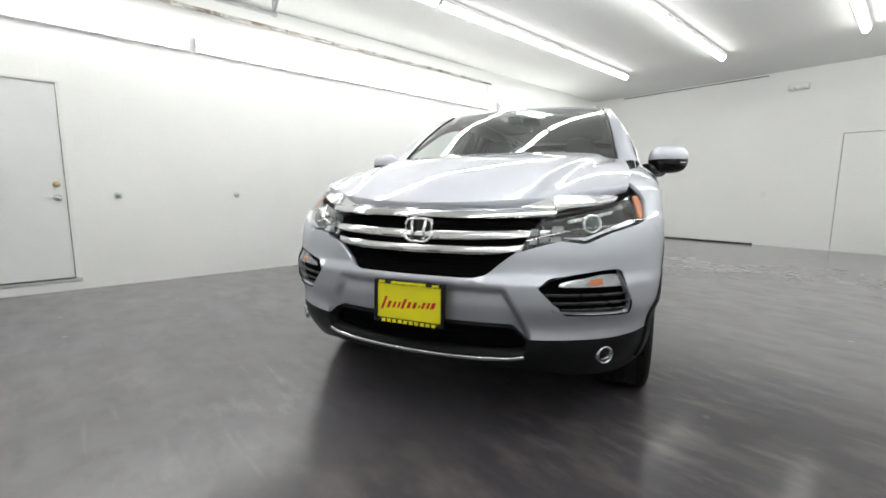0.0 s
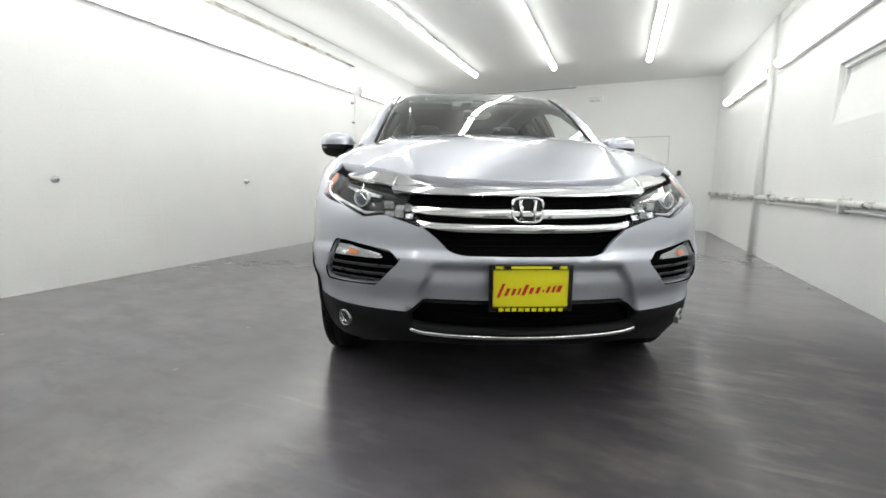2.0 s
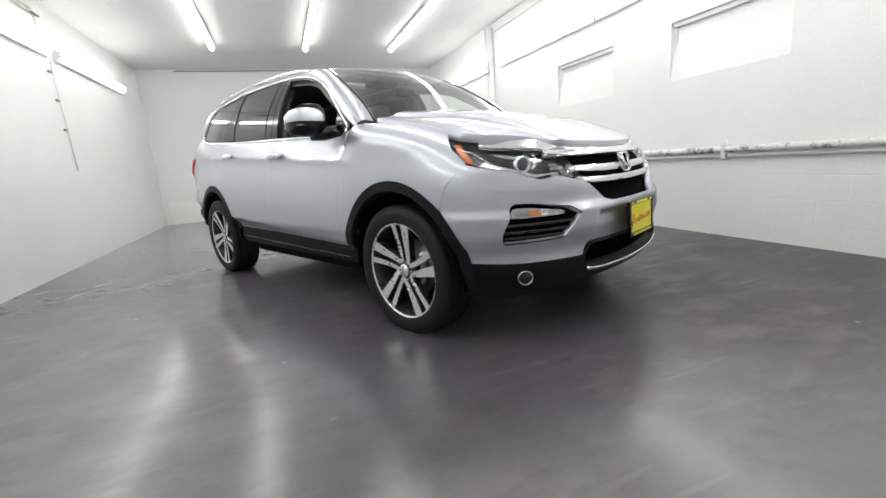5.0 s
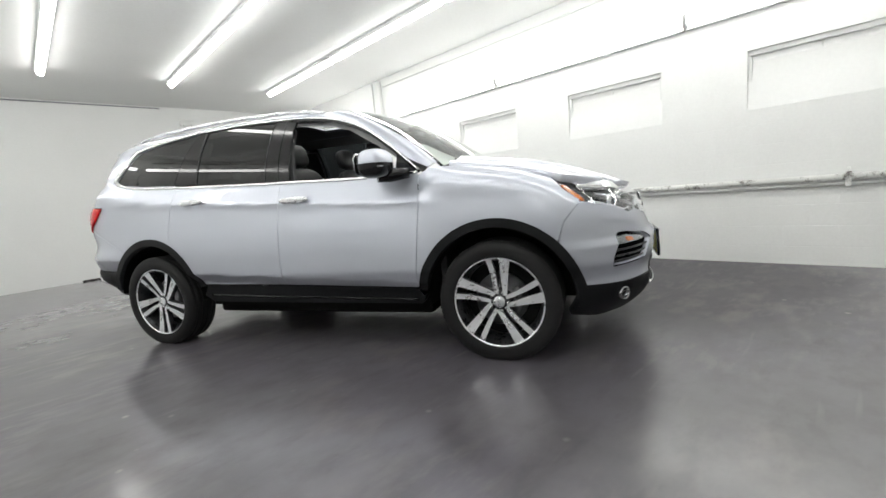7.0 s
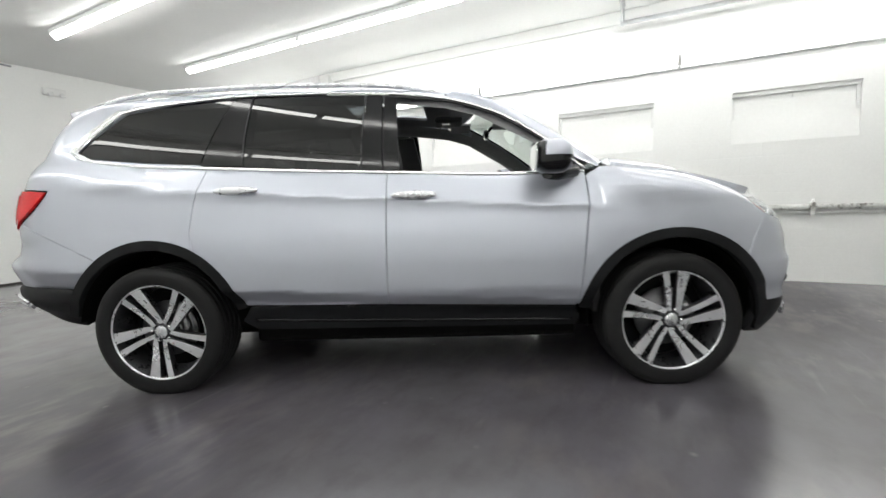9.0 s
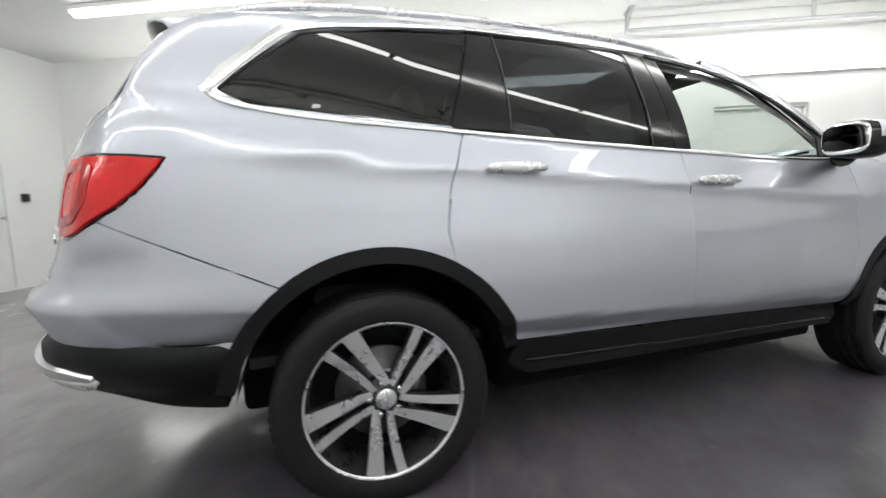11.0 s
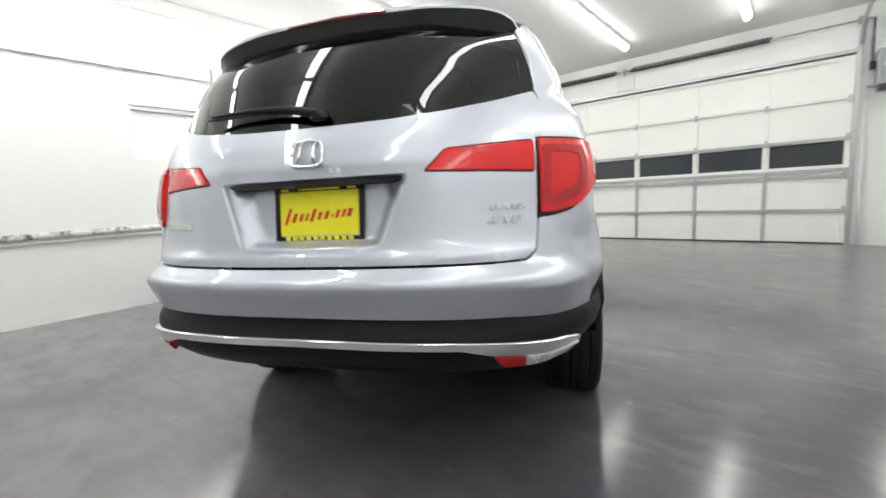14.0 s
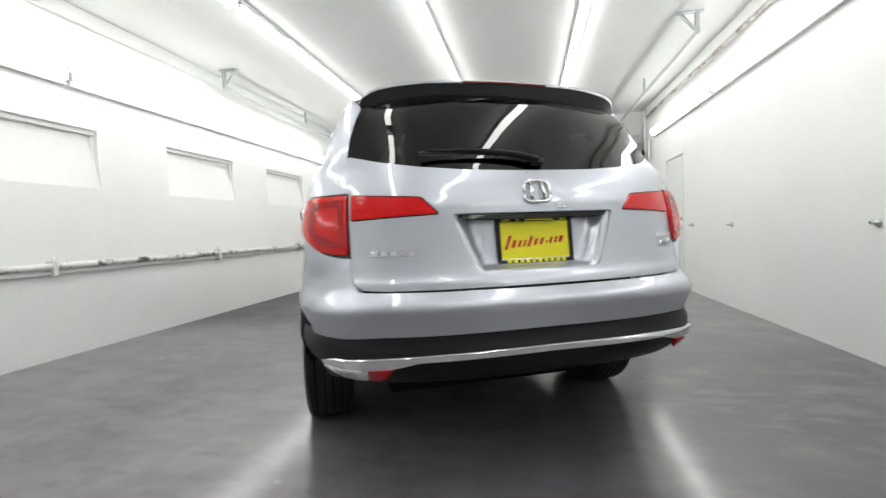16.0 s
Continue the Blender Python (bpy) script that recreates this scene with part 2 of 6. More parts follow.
def tube(bm, points, r, seg=10, closed=False):
    """A round tube along points."""
    pts = [Vector(p) for p in points]
    rings = []
    up = Vector((0, 0, 1))
    for i, p in enumerate(pts):
        a = pts[i - 1] if i or closed else pts[i]
        b = pts[(i + 1) % len(pts)] if i < len(pts) - 1 or closed else pts[i]
        d = (b - a).normalized()
        side = d.cross(up)
        if side.length < 1e-3:
            side = d.cross(Vector((1, 0, 0)))
        side.normalize()
        u2 = side.cross(d)
        rad = r[i] if isinstance(r, (list, tuple)) else r
        rings.append([bm.verts.new(p + rad * (math.cos(k) * side + math.sin(k) * u2)) for k in (2 * math.pi * j / seg for j in range(seg))])
    n = len(rings)
    for i in range(n if closed else n - 1):
        for j in range(seg):
            f = bm.faces.new((rings[i][j], rings[i][(j + 1) % seg], rings[(i + 1) % n][(j + 1) % seg], rings[(i + 1) % n][j]))
            f.smooth = True
    if not closed:
        bm.faces.new(rings[0][::-1])
        bm.faces.new(rings[-1])
    return bm


def lathe(bm, profile, centre, axis="y", seg=48):
    """Turns (radius, along) pairs about an axis through centre."""
    c = Vector(centre)
    rings = []
    for r, a in profile:
        ring = []
        for k in range(seg):
            t = 2 * math.pi * k / seg
            u, v = r * math.cos(t), r * math.sin(t)
            ring.append(bm.verts.new(c + (Vector((u, a, v)) if axis == "y" else Vector((a, u, v)) if axis == "x" else Vector((u, v, a)))))
        rings.append(ring)
    for a, b in zip(rings, rings[1:]):
        for k in range(seg):
            f = bm.faces.new((a[k], a[(k + 1) % seg], b[(k + 1) % seg], b[k]))
            f.smooth = True
    return bm


def thing(name, label, category, group="", kind="", at=None):
    ob = new(name)
    ob.empty_display_size = 0.1
    if at:
        ob.location = at
    return tagged(ob, label, category, group, kind)


def structure(ob, label, category):
    return tagged(ob, label, category, kind="structure")


def holed_wall(name, plane, at, thick, u0, u1, z0, z1, holes, mat, label):
    """A wall across x or y with rectangular openings (u0, u1, z0, z1), built from abutting blocks in one mesh with clean faces."""
    us = sorted({u0, u1, *(h[0] for h in holes), *(h[1] for h in holes)})
    zs = sorted({z0, z1, *(h[2] for h in holes), *(h[3] for h in holes)})
    bm = bmesh.new()
    solid = {}
    for i in range(len(us) - 1):
        for j in range(len(zs) - 1):
            cu, cz = (us[i] + us[i + 1]) / 2, (zs[j] + zs[j + 1]) / 2
            solid[i, j] = not any(h[0] < cu < h[1] and h[2] < cz < h[3] for h in holes)
    a, b = sorted((at, at + thick))

    def quad(*pts):
        bm.faces.new([bm.verts.new((w, u, z) if plane == "x" else (u, w, z)) for w, u, z in pts])

    for (i, j), full in solid.items():
        if not full:
            continue
        p, q, r, s = us[i], us[i + 1], zs[j], zs[j + 1]
        quad((a, p, r), (a, q, r), (a, q, s), (a, p, s))
        quad((b, p, r), (b, p, s), (b, q, s), (b, q, r))
        if not solid.get((i - 1, j)):
            quad((a, p, r), (a, p, s), (b, p, s), (b, p, r))
        if not solid.get((i + 1, j)):
            quad((a, q, r), (b, q, r), (b, q, s), (a, q, s))
        if not solid.get((i, j - 1)):
            quad((a, p, r), (b, p, r), (b, q, r), (a, q, r))
        if not solid.get((i, j + 1)):
            quad((a, p, s), (a, q, s), (b, q, s), (b, p, s))
    bmesh.ops.remove_doubles(bm, verts=bm.verts, dist=1e-5)
    bmesh.ops.recalc_face_normals(bm, faces=bm.faces)
    return structure(part(name, bm, mat), label, "wall")


# ---------- the room ----------
XW, XD, YE, YG, ZF, ZC = 3.03, -3.42, 7.4, -4.98, 0.02, 3.28
T = 0.2
WINDOWS = [(0.832, 1.94), (-1.13, 0.01), (-3.03, -1.925)]
WZ0, WZ1 = 1.57, 2.135
DOOR_W = (-3.525, -2.725, 0.14, 2.09)
DOOR_E = (1.24, 2.15, 0.05, 2.08)
GD = (-2.88, 2.76, ZF, 2.68)

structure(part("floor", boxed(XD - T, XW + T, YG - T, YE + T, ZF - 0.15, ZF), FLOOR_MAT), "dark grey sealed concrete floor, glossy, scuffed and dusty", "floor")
structure(part("ceiling", boxed(XD - T, XW + T, YG - T, YE + T, ZC, ZC + 0.15), CEILING), "smooth off-white painted ceiling", "ceiling")
holed_wall("wall_east", "x", XW, T, YG, YE, ZF, ZC, [(a, b, WZ0, WZ1) for a, b in WINDOWS], WALL, "white painted concrete block wall with blanked windows")
holed_wall("wall_west", "x", XD, -T, YG, YE, ZF, ZC, [DOOR_W], WALL, "white painted concrete block wall with faint courses")
holed_wall("wall_north", "y", YE, T, XD - T, XW + T, ZF, ZC, [DOOR_E], SMOOTH_WALL, "plain white painted end wall")
holed_wall("wall_south", "y", YG, -T, XD - T, XW + T, ZF, ZC, [GD], SMOOTH_WALL, "white wall round the garage door opening")


def blanked_window(i, a, b):
    w = thing(f"window_{i}", "blanked window recess, painted white over", "window", kind="structure")
    part("infill_panel", boxed(XW + 0.075, XW + 0.12, a, (a + b) / 2 - 0.0015, WZ0, WZ1), SMOOTH_WALL, w)
    part("infill_panel", boxed(XW + 0.075, XW + 0.12, (a + b) / 2 + 0.0015, b, WZ0, WZ1), SMOOTH_WALL, w)
    bm = bmesh.new()
    box(bm, XW + 0.03, XW + 0.074, a, b, WZ1 - 0.045, WZ1, 0.004)
    part("head_trim", bm, WHITE_PAINT, w)
    part("side_trim", boxed(XW + 0.045, XW + 0.074, a, a + 0.03, WZ0, WZ1 - 0.046, 0.003), WHITE_PAINT, w)
    part("side_trim", boxed(XW + 0.045, XW + 0.074, b - 0.03, b, WZ0, WZ1 - 0.046, 0.003), WHITE_PAINT, w)
    bm = bmesh.new()
    vs = [bm.verts.new(p) for p in ((XW, a, WZ0), (XW + 0.075, a, WZ0), (XW + 0.075, a, WZ0 + 0.46), (XW, b, WZ0), (XW + 0.075, b, WZ0), (XW + 0.075, b, WZ0 + 0.46))]
    for f in ((0, 1, 2), (3, 5, 4), (0, 2, 5, 3), (0, 3, 4, 1), (1, 4, 5, 2)):
        bm.faces.new([vs[k] for k in f])
    part("sloped_sill", bm, SMOOTH_WALL, w)


for i, (a, b) in enumerate(WINDOWS, 1):
    blanked_window(i, a, b)


def side_door():
    """The steel personnel door in the west wall, shut."""
    a, b, z0, z1 = DOOR_W
    d = thing("door_1", "shut white steel door, scuffed, in a painted frame", "door", kind="structure")
    part("leaf", boxed(XD - 0.05, XD - 0.015, a + 0.035, b - 0.035, z0 + 0.01, z1 - 0.035, 0.003), DOOR_PAINT, d)
    for y0, y1, za, zb in ((a, a + 0.03, z0, z1 - 0.03), (b - 0.03, b, z0, z1 - 0.03), (a, b, z1 - 0.03, z1)):
        part("door_frame", boxed(XD - 0.09, XD + 0.006, y0, y1, za, zb, 0.003), WHITE_PAINT, d)
    part("gap_seal", boxed(XD - 0.12, XD - 0.055, a + 0.01, b - 0.01, z0, z1 - 0.01), DARK_GAP, d)
    part("threshold", boxed(XD - 0.10, XD + 0.025, a - 0.02, b + 0.02, z0 - 0.03, z0, 0.005), GALV, d)
    part("plinth", boxed(XD - 0.10, XD + 0.012, a - 0.02, b + 0.02, ZF, z0 - 0.032, 0.004), SMOOTH_WALL, d)
    for z in (0.96, 1.09):
        bm = bmesh.new()
        lathe(bm, [(0.001, 0.03), (0.018, 0.03), (0.026, 0.012), (0.03, 0.008), (0.031, 0.0), (0.001, 0.0)] if z > 1 else [(0.001, 0.065), (0.02, 0.064), (0.027, 0.05), (0.02, 0.036), (0.011, 0.03), (0.012, 0.008), (0.032, 0.006), (0.033, 0.0), (0.001, 0.0)], (XD - 0.015, b - 0.10, z), "x", 20)
        part("deadbolt" if z > 1 else "door_knob", bm, BRASS if z > 1 else STEEL, d)


side_door()


def end_door():
    a, b, z0, z1 = DOOR_E
    d = thing("door_2", "shut flush white door in the end wall", "door", kind="structure")
    part("leaf", boxed(a + 0.011, b - 0.011, YE + 0.012, YE + 0.05, z0, z1 - 0.010, 0.003), SMOOTH_WALL, d)
    part("gap_seal", boxed(a, b, YE + 0.055, YE + 0.09, z0 - 0.03, z1), DOOR_SEAL, d)
    bm = bmesh.new()
    lathe(bm, [(0.001, -0.06), (0.02, -0.058), (0.027, -0.045), (0.02, -0.03), (0.011, -0.02), (0.012, 0.0)], (b - 0.07, YE + 0.006, 1.0), "y", 18)
    part("door_knob", bm, STEEL, d)


end_door()


def garage_door():
    g = thing("door_3", "white sectional garage door with a row of dark windows, shut", "garage door", kind="structure")
    zs = [ZF + 0.01, 0.53, 1.03, 1.55, 2.07, 2.66]
    xs = [-2.88, -1.93, -0.98, -0.04, 0.90, 1.83, 2.76]
    y = YG - 0.05
    STRUTS = ((0.515,), (1.015,), (1.10, 1.535), (2.09,), (2.62,))
    for r in range(5):
        s = part("door_section", boxed(xs[0], xs[-1], y - 0.04, y, zs[r] + 0.003, zs[r + 1] - 0.003, 0.004) if r != 2 else bmesh.new(), PANEL_WHITE, g)
        if r == 2:
            bm = bmesh.new()
            box(bm, xs[0], xs[-1], y - 0.04, y, zs[2] + 0.003, 1.17)
            box(bm, xs[0], xs[-1], y - 0.04, y, 1.505, zs[3] - 0.003)
            for k, x in enumerate(xs):
                w0, w1 = (0.0, 0.06) if k == 0 else (0.06, 0.0) if k == 6 else (0.045, 0.045)
                box(bm, x - w0, x + w1, y - 0.04, y, 1.171, 1.504)
            bm.to_mesh(s.data)
            bm.free()
            for k in range(6):
                part("pane", boxed(xs[k] + 0.04, xs[k + 1] - 0.04, y - 0.03, y - 0.018, 1.16, 1.515), NIGHT_GLASS, s, "dark tinted window pane")
        for k, x in enumerate(xs):
            w0, w1 = (0.0, 0.05) if k == 0 else (0.05, 0.0) if k == 6 else (0.025, 0.025)
            part("stile", boxed(x - w0, x + w1, y + 0.002, y + 0.02, zs[r] + 0.012, zs[r + 1] - 0.012, 0.003), GALV if 0 < k < 6 and r < 2 else PANEL_WHITE, s)
        for za in STRUTS[r]:
            bm = bmesh.new()
            box(bm, xs[0], xs[-1], y + 0.021, y + 0.045, za - 0.022, za - 0.012, 0.002)
            box(bm, xs[0], xs[-1], y + 0.021, y + 0.03, za - 0.012, za + 0.012)
            box(bm, xs[0], xs[-1], y + 0.021, y + 0.045, za + 0.012, za + 0.022, 0.002)
            part("strut", bm, GALV if r < 3 else PANEL_WHITE, s)
        if 0 < r:
            for x in xs:
                xx = min(max(x, xs[0] + 0.03), xs[-1] - 0.03)
                part("hinge", boxed(xx - 0.022, xx + 0.022, y + 0.046, y + 0.056, zs[r] - 0.05, zs[r] + 0.05, 0.003), GALV, s)
    part("bottom_seal", boxed(xs[0], xs[-1], y - 0.04, y + 0.01, ZF, ZF + 0.02), DARK_GAP, g)
    for x, s in ((xs[0] - 0.03, -1), (xs[-1] + 0.03, 1)):
        bm = bmesh.new()
        box(bm, x - 0.012, x + 0.012, YG + 0.012, YG + 0.07, ZF, 2.75)
        box(bm, x - 0.03, x + 0.03, YG + 0.001, YG + 0.012, ZF, 2.75)
        part("vertical_track", bm, GALV, g)
    part("top_seal", boxed(xs[0] - 0.05, xs[-1] + 0.05, YG + 0.002, YG + 0.03, 2.67, 2.72, 0.004), GALV, g)


garage_door()


def torsion_gear():
    s = thing("torsion_spring_gear", "black torsion springs on a steel shaft above the garage door", "springs")
    y, z = YG + 0.13, 3.05
    bm = bmesh.new()
    part("shaft", tube(bm, [(-3.02, y, z), (2.92, y, z)], 0.0125, 10), STEEL, s)
    for x0, x1 in ((-1.95, 0.02), (0.28, 2.2)):
        bm = bmesh.new()
        turns = 46
        part("spring", tube(bm, [(x0 + (x1 - x0) * k / (turns * 8), y + 0.036 * math.cos(k * math.pi / 4), z + 0.036 * math.sin(k * math.pi / 4)) for k in range(turns * 8 + 1)], 0.0125, 5), DARK_STEEL, s)
    part("mounting_board", boxed(0.0, 0.3, YG + 0.001, YG + 0.03, 2.74, 3.20, 0.004), WHITE_PAINT, s)
    for x in (-2.96, 0.15, 2.86):
        part("bearing_plate", boxed(x - 0.006, x + 0.006, YG + 0.031, y + 0.05, z - 0.07, z + 0.06, 0.002), GALV, s)
    for x in (-2.9, 2.8):
        bm = bmesh.new()
        lathe(bm, [(0.013, -0.03), (0.055, -0.03), (0.06, -0.024), (0.05, -0.015), (0.05, 0.015), (0.06, 0.024), (0.055, 0.03), (0.013, 0.03)], (x, y, z), "x", 24)
        part("cable_drum", bm, GALV, s)


torsion_gear()


def horizontal_track(x, side):
    t = thing("garage_door_track", "galvanised garage door track hung below the ceiling", "door track", group="garage door tracks")
    pts = [(x, YG + 0.04, 2.75), (x, YG + 0.06, 2.86), (x, YG + 0.14, 2.97), (x, YG + 0.28, 3.03), (x, YG + 0.45, 3.04), (x, -0.76, 3.06)]
    bm = bmesh.new()
    tube(bm, pts, 0.026, 6)
    part("rail", bm, GALV, t)
    bm = bmesh.new()
    box(bm, x - 0.02, x + 0.02, -0.80, -0.76, 3.03, ZC, 0.003)
    part("hanger", bm, GALV, t)
    bm = bmesh.new()
    tube(bm, [(x - side * 0.17, -0.78, ZC - 0.01), (x, -0.78, 3.06)], 0.016, 6)
    part("brace", bm, GALV, t)
    part("hanger_plate", boxed(x - 0.2, x + 0.06, -0.81, -0.75, ZC - 0.02, ZC - 0.001, 0.002) if side > 0 else boxed(x - 0.06, x + 0.2, -0.81, -0.75, ZC - 0.02, ZC - 0.001, 0.002), GALV, t)
    part("hanger", boxed(x - 0.015, x + 0.015, -2.9, -2.87, 3.06, ZC, 0.003), GALV, t)


horizontal_track(2.82, 1)
horizontal_track(-2.93, -1)


def opener():
    o = thing("door_opener", "dark grey jackshaft garage door motor on the wall", "door opener")
    x0, x1, y0, y1, z0, z1 = -3.31, -3.06, YG + 0.12, YG + 0.38, 2.15, 2.60
    part("casing", boxed(x0, x1, y0, y1, z0, z1, 0.02), GREY_PLASTIC, o)
    part("label_plate", boxed(x0 + 0.06, x1 - 0.07, y1 + 0.001, y1 + 0.004, 2.38, 2.42), WHITE_PAINT, o)
    part("lower_cover", boxed(x0 + 0.02, x1 - 0.02, y0 + 0.02, y1 - 0.03, z0 - 0.07, z0 - 0.001, 0.015), BLACK_PLASTIC, o)
    part("mounting_plate", boxed(x0 - 0.03, x1 + 0.05, YG + 0.001, y0 - 0.001, z0 + 0.03, z1 + 0.2, 0.003), GALV, o)
    for x in (x0 - 0.035, x1 + 0.035):
        bm = bmesh.new()
        lathe(bm, [(0.001, -0.03), (0.05, -0.03), (0.055, -0.02), (0.055, 0.02), (0.05, 0.03), (0.001, 0.03)], (x, (y0 + y1) / 2, 2.42), "x", 20)
        part("sprocket_cover", bm, BLACK_PLASTIC, o)
    bm = bmesh.new()
    tube(bm, [(x1 + 0.03, y0 + 0.06, 2.45), (x1 + 0.03, YG + 0.13, 3.05)], 0.012, 6)
    part("drive_chain", bm, DARK_STEEL, o)


opener()

# pipes and conduits along the walls
bm = bmesh.new()
tube(bm, [(XW - 0.055, YG + 0.35, 0.845), (XW - 0.055, YE - 0.15, 0.845)], 0.03, 12)
rail = tagged(part("pipe_rail", bm, PEELED), "white painted wall pipe with peeling dirty paint", "pipe")
bm = bmesh.new()
tube(bm, [(XW - 0.035, YG + 0.35, 0.785), (XW - 0.035, YE - 0.15, 0.785)], 0.014, 8)
part("lower_pipe", bm, WHITE_PAINT, rail)
for y in (-4.4, -2.68, -0.67, 1.35, 3.3, 5.3):
    bm = bmesh.new()
    box(bm, XW - 0.09, XW - 0.001, y - 0.02, y + 0.02, 0.76, 0.895, 0.006)
    part("pipe_clamp", bm, PEELED, rail)
    bm = bmesh.new()
    tube(bm, [(XW - 0.055, y, 0.875), (XW - 0.055, y, 0.93)], 0.013, 8)
    part("valve_stub", bm, WHITE_PAINT, rail)


def run(name, pts, r, mat, label, category="conduit"):
    bm = bmesh.new()
    tube(bm, pts, r, 8)
    return tagged(part(name, bm, mat), label, category)


run("standpipe", [(XW - 0.06, 3.84, ZF), (XW - 0.06, 3.84, ZC - 0.06)], 0.035, WHITE_PAINT, "white painted vertical pipe on the block wall", "pipe")
run("conduit", [(XW - 0.02, 4.12, 0.9), (XW - 0.02, 4.12, ZC - 0.01)], 0.013, WHITE_PAINT, "thin white painted conduit up the block wall")
run("conduit", [(XW - 0.03, 3.78, 3.12), (XW - 0.03, -1.2, 3.12), (XW - 0.03, YG + 0.5, 3.12)], 0.013, WHITE_PAINT, "thin white conduit along the top of the wall")
run("conduit", [(XD + 0.05, YG + 0.5, 3.06), (XD + 0.05, 3.2, 3.06)], 0.022, WIRE_DIRT, "rusty conduit with peeling paint below the ceiling")
run("conduit", [(XD + 0.03, 3.2, 3.06), (XD + 0.03, 3.45, 3.06)], 0.013, DARK_STEEL, "short dark pipe end below the ceiling")
run("conduit", [(XD + 0.02, 3.35, 3.03), (XD + 0.02, 3.38, 2.7)], 0.01, WHITE_PAINT, "thin white painted conduit on the block wall")
run("conduit", [(XD + 0.02, 3.5, 2.55), (XD + 0.02, 3.5, 1.2)], 0.01, WHITE_PAINT, "thin white painted conduit on the block wall")
run("conduit", [(-3.0, YG + 0.05, 2.1), (-3.0, YG + 0.05, 0.5), (-3.0, YG + 0.05, ZF)], 0.016, WHITE_PAINT, "white conduit down beside the garage door")
run("conduit", [(XD + 0.04, YG + 0.35, ZC - 0.02), (XD + 0.04, YG + 0.35, 1.3)], 0.016, WHITE_PAINT, "white conduit down the wall corner")
run("conduit", [(XD + 0.04, YG + 0.6, 2.6), (XD + 0.04, YG + 0.6, 1.9)], 0.02, WHITE_PAINT, "white conduit down the wall corner")
run("conduit", [(-2.7, YE - 0.02, 3.24), (0.1, YE - 0.02, 3.24)], 0.012, GREY_PLASTIC, "grey conduit along the top of the end wall")
for y, z, s in ((3.42, 2.42, 0.035), (3.44, 2.08, 0.03), (3.46, 1.72, 0.03)):
    tagged(part("wall_bracket", boxed(XD + 0.001, XD + 0.03, y - s, y + s, z - 0.015, z + 0.015, 0.004), GREY_PLASTIC), "small grey bracket fixed to the block wall", "bracket", group="wall brackets")
for y in (-2.35, -1.17, 0.92):
    bm = bmesh.new()
    lathe(bm, [(0.001, 0.05), (0.011, 0.05), (0.014, 0.045), (0.014, 0.012), (0.028, 0.01), (0.032, 0.006), (0.032, 0.0)], (XD, y, 0.985), "x", 20)
    b = tagged(part("wall_bolt", bm, GALV), "steel anchor bolt with a round plate in the wall", "bolt", group="wall bolts")
    bm = bmesh.new()
    lathe(bm, [(0.001, 0.056), (0.007, 0.056), (0.007, 0.051)], (XD, y, 0.985), "x", 12)
    part("bolt_hole", bm, DARK_GAP, b)

out = tagged(part("wall_phone_box", boxed(2.34, 2.42, YE - 0.06, YE - 0.001, 1.22, 1.33, 0.008), BLACK_PLASTIC), "small black box on the end wall", "wall box")
part("box_conduit", boxed(2.37, 2.39, YE - 0.02, YE - 0.001, 1.331, 1.5, 0.003), WHITE_PAINT, out)
det = tagged(part("emergency_light", boxed(0.42, 0.72, YE - 0.07, YE - 0.001, 2.90, 3.02, 0.02), WHITE_PAINT), "white emergency light on the end wall", "emergency light")
for x in (0.5, 0.64):
    bm = bmesh.new()
    lathe(bm, [(0.001, -0.05), (0.03, -0.05), (0.036, -0.04), (0.03, 0.0), (0.012, 0.01)], (x, YE - 0.075, 2.915), "y", 18)
    part("lamp_head", bm, FIXTURE, det)
tagged(part("wall_outlet", boxed(0.16, 0.24, YE - 0.012, YE - 0.001, 0.95, 1.07, 0.003), WHITE_PAINT), "white outlet plate on the end wall", "outlet")
structure(part("floor_gap", boxed(-1.6, 0.1, YE - 0.012, YE - 0.001, ZF, ZF + 0.03), DARK_GAP), "dark gap at the foot of the end wall", "trim")
board = tagged(part("white_board", boxed(-3.3, -2.72, YE - 0.06, YE - 0.02, ZF, 0.50, 0.006), PANEL_WHITE), "white board leaning at the foot of the end wall", "board")


# ---------- lamps ----------
def strip_lamp(name, length, glow, tray=0.056, half=0.046):
    """A batten lamp along y, hanging down from z = 0."""
    t = thing(name, "lit white fluorescent batten lamp", "ceiling lamp", group="batten lamps")
    bm = bmesh.new()
    box(bm, -tray, tray, 0.0, length, -0.05, 0.0, 0.006)
    part("casing", bm, FIXTURE, t)
    bm = bmesh.new()
    rings = []
    prof = [(half * math.cos(a), -0.052 - 0.065 * math.sin(a)) for a in (math.pi * k / 10 for k in range(11))]
    for y in (0.03, 0.04, length - 0.04, length - 0.03):
        s = 0.9 if y in (0.03, length - 0.03) else 1.0
        rings.append([bm.verts.new((x * s, y, -0.052 + (z + 0.052) * s)) for x, z in prof])
    for a, b in zip(rings, rings[1:]):
        for k in range(10):
            bm.faces.new((a[k], a[k + 1], b[k + 1], b[k])).smooth = True
        bm.faces.new((a[0], b[0], b[10], a[10]))
    bm.faces.new(rings[0][::-1])
    bm.faces.new(rings[-1])
    part("diffuser", bm, glow, t, "glowing white tube cover")
    for y in (0.0, length - 0.028):
        part("end_cap", boxed(-0.048, 0.048, y, y + 0.026, -0.085, -0.051, 0.008), FIXTURE, t)
    return t


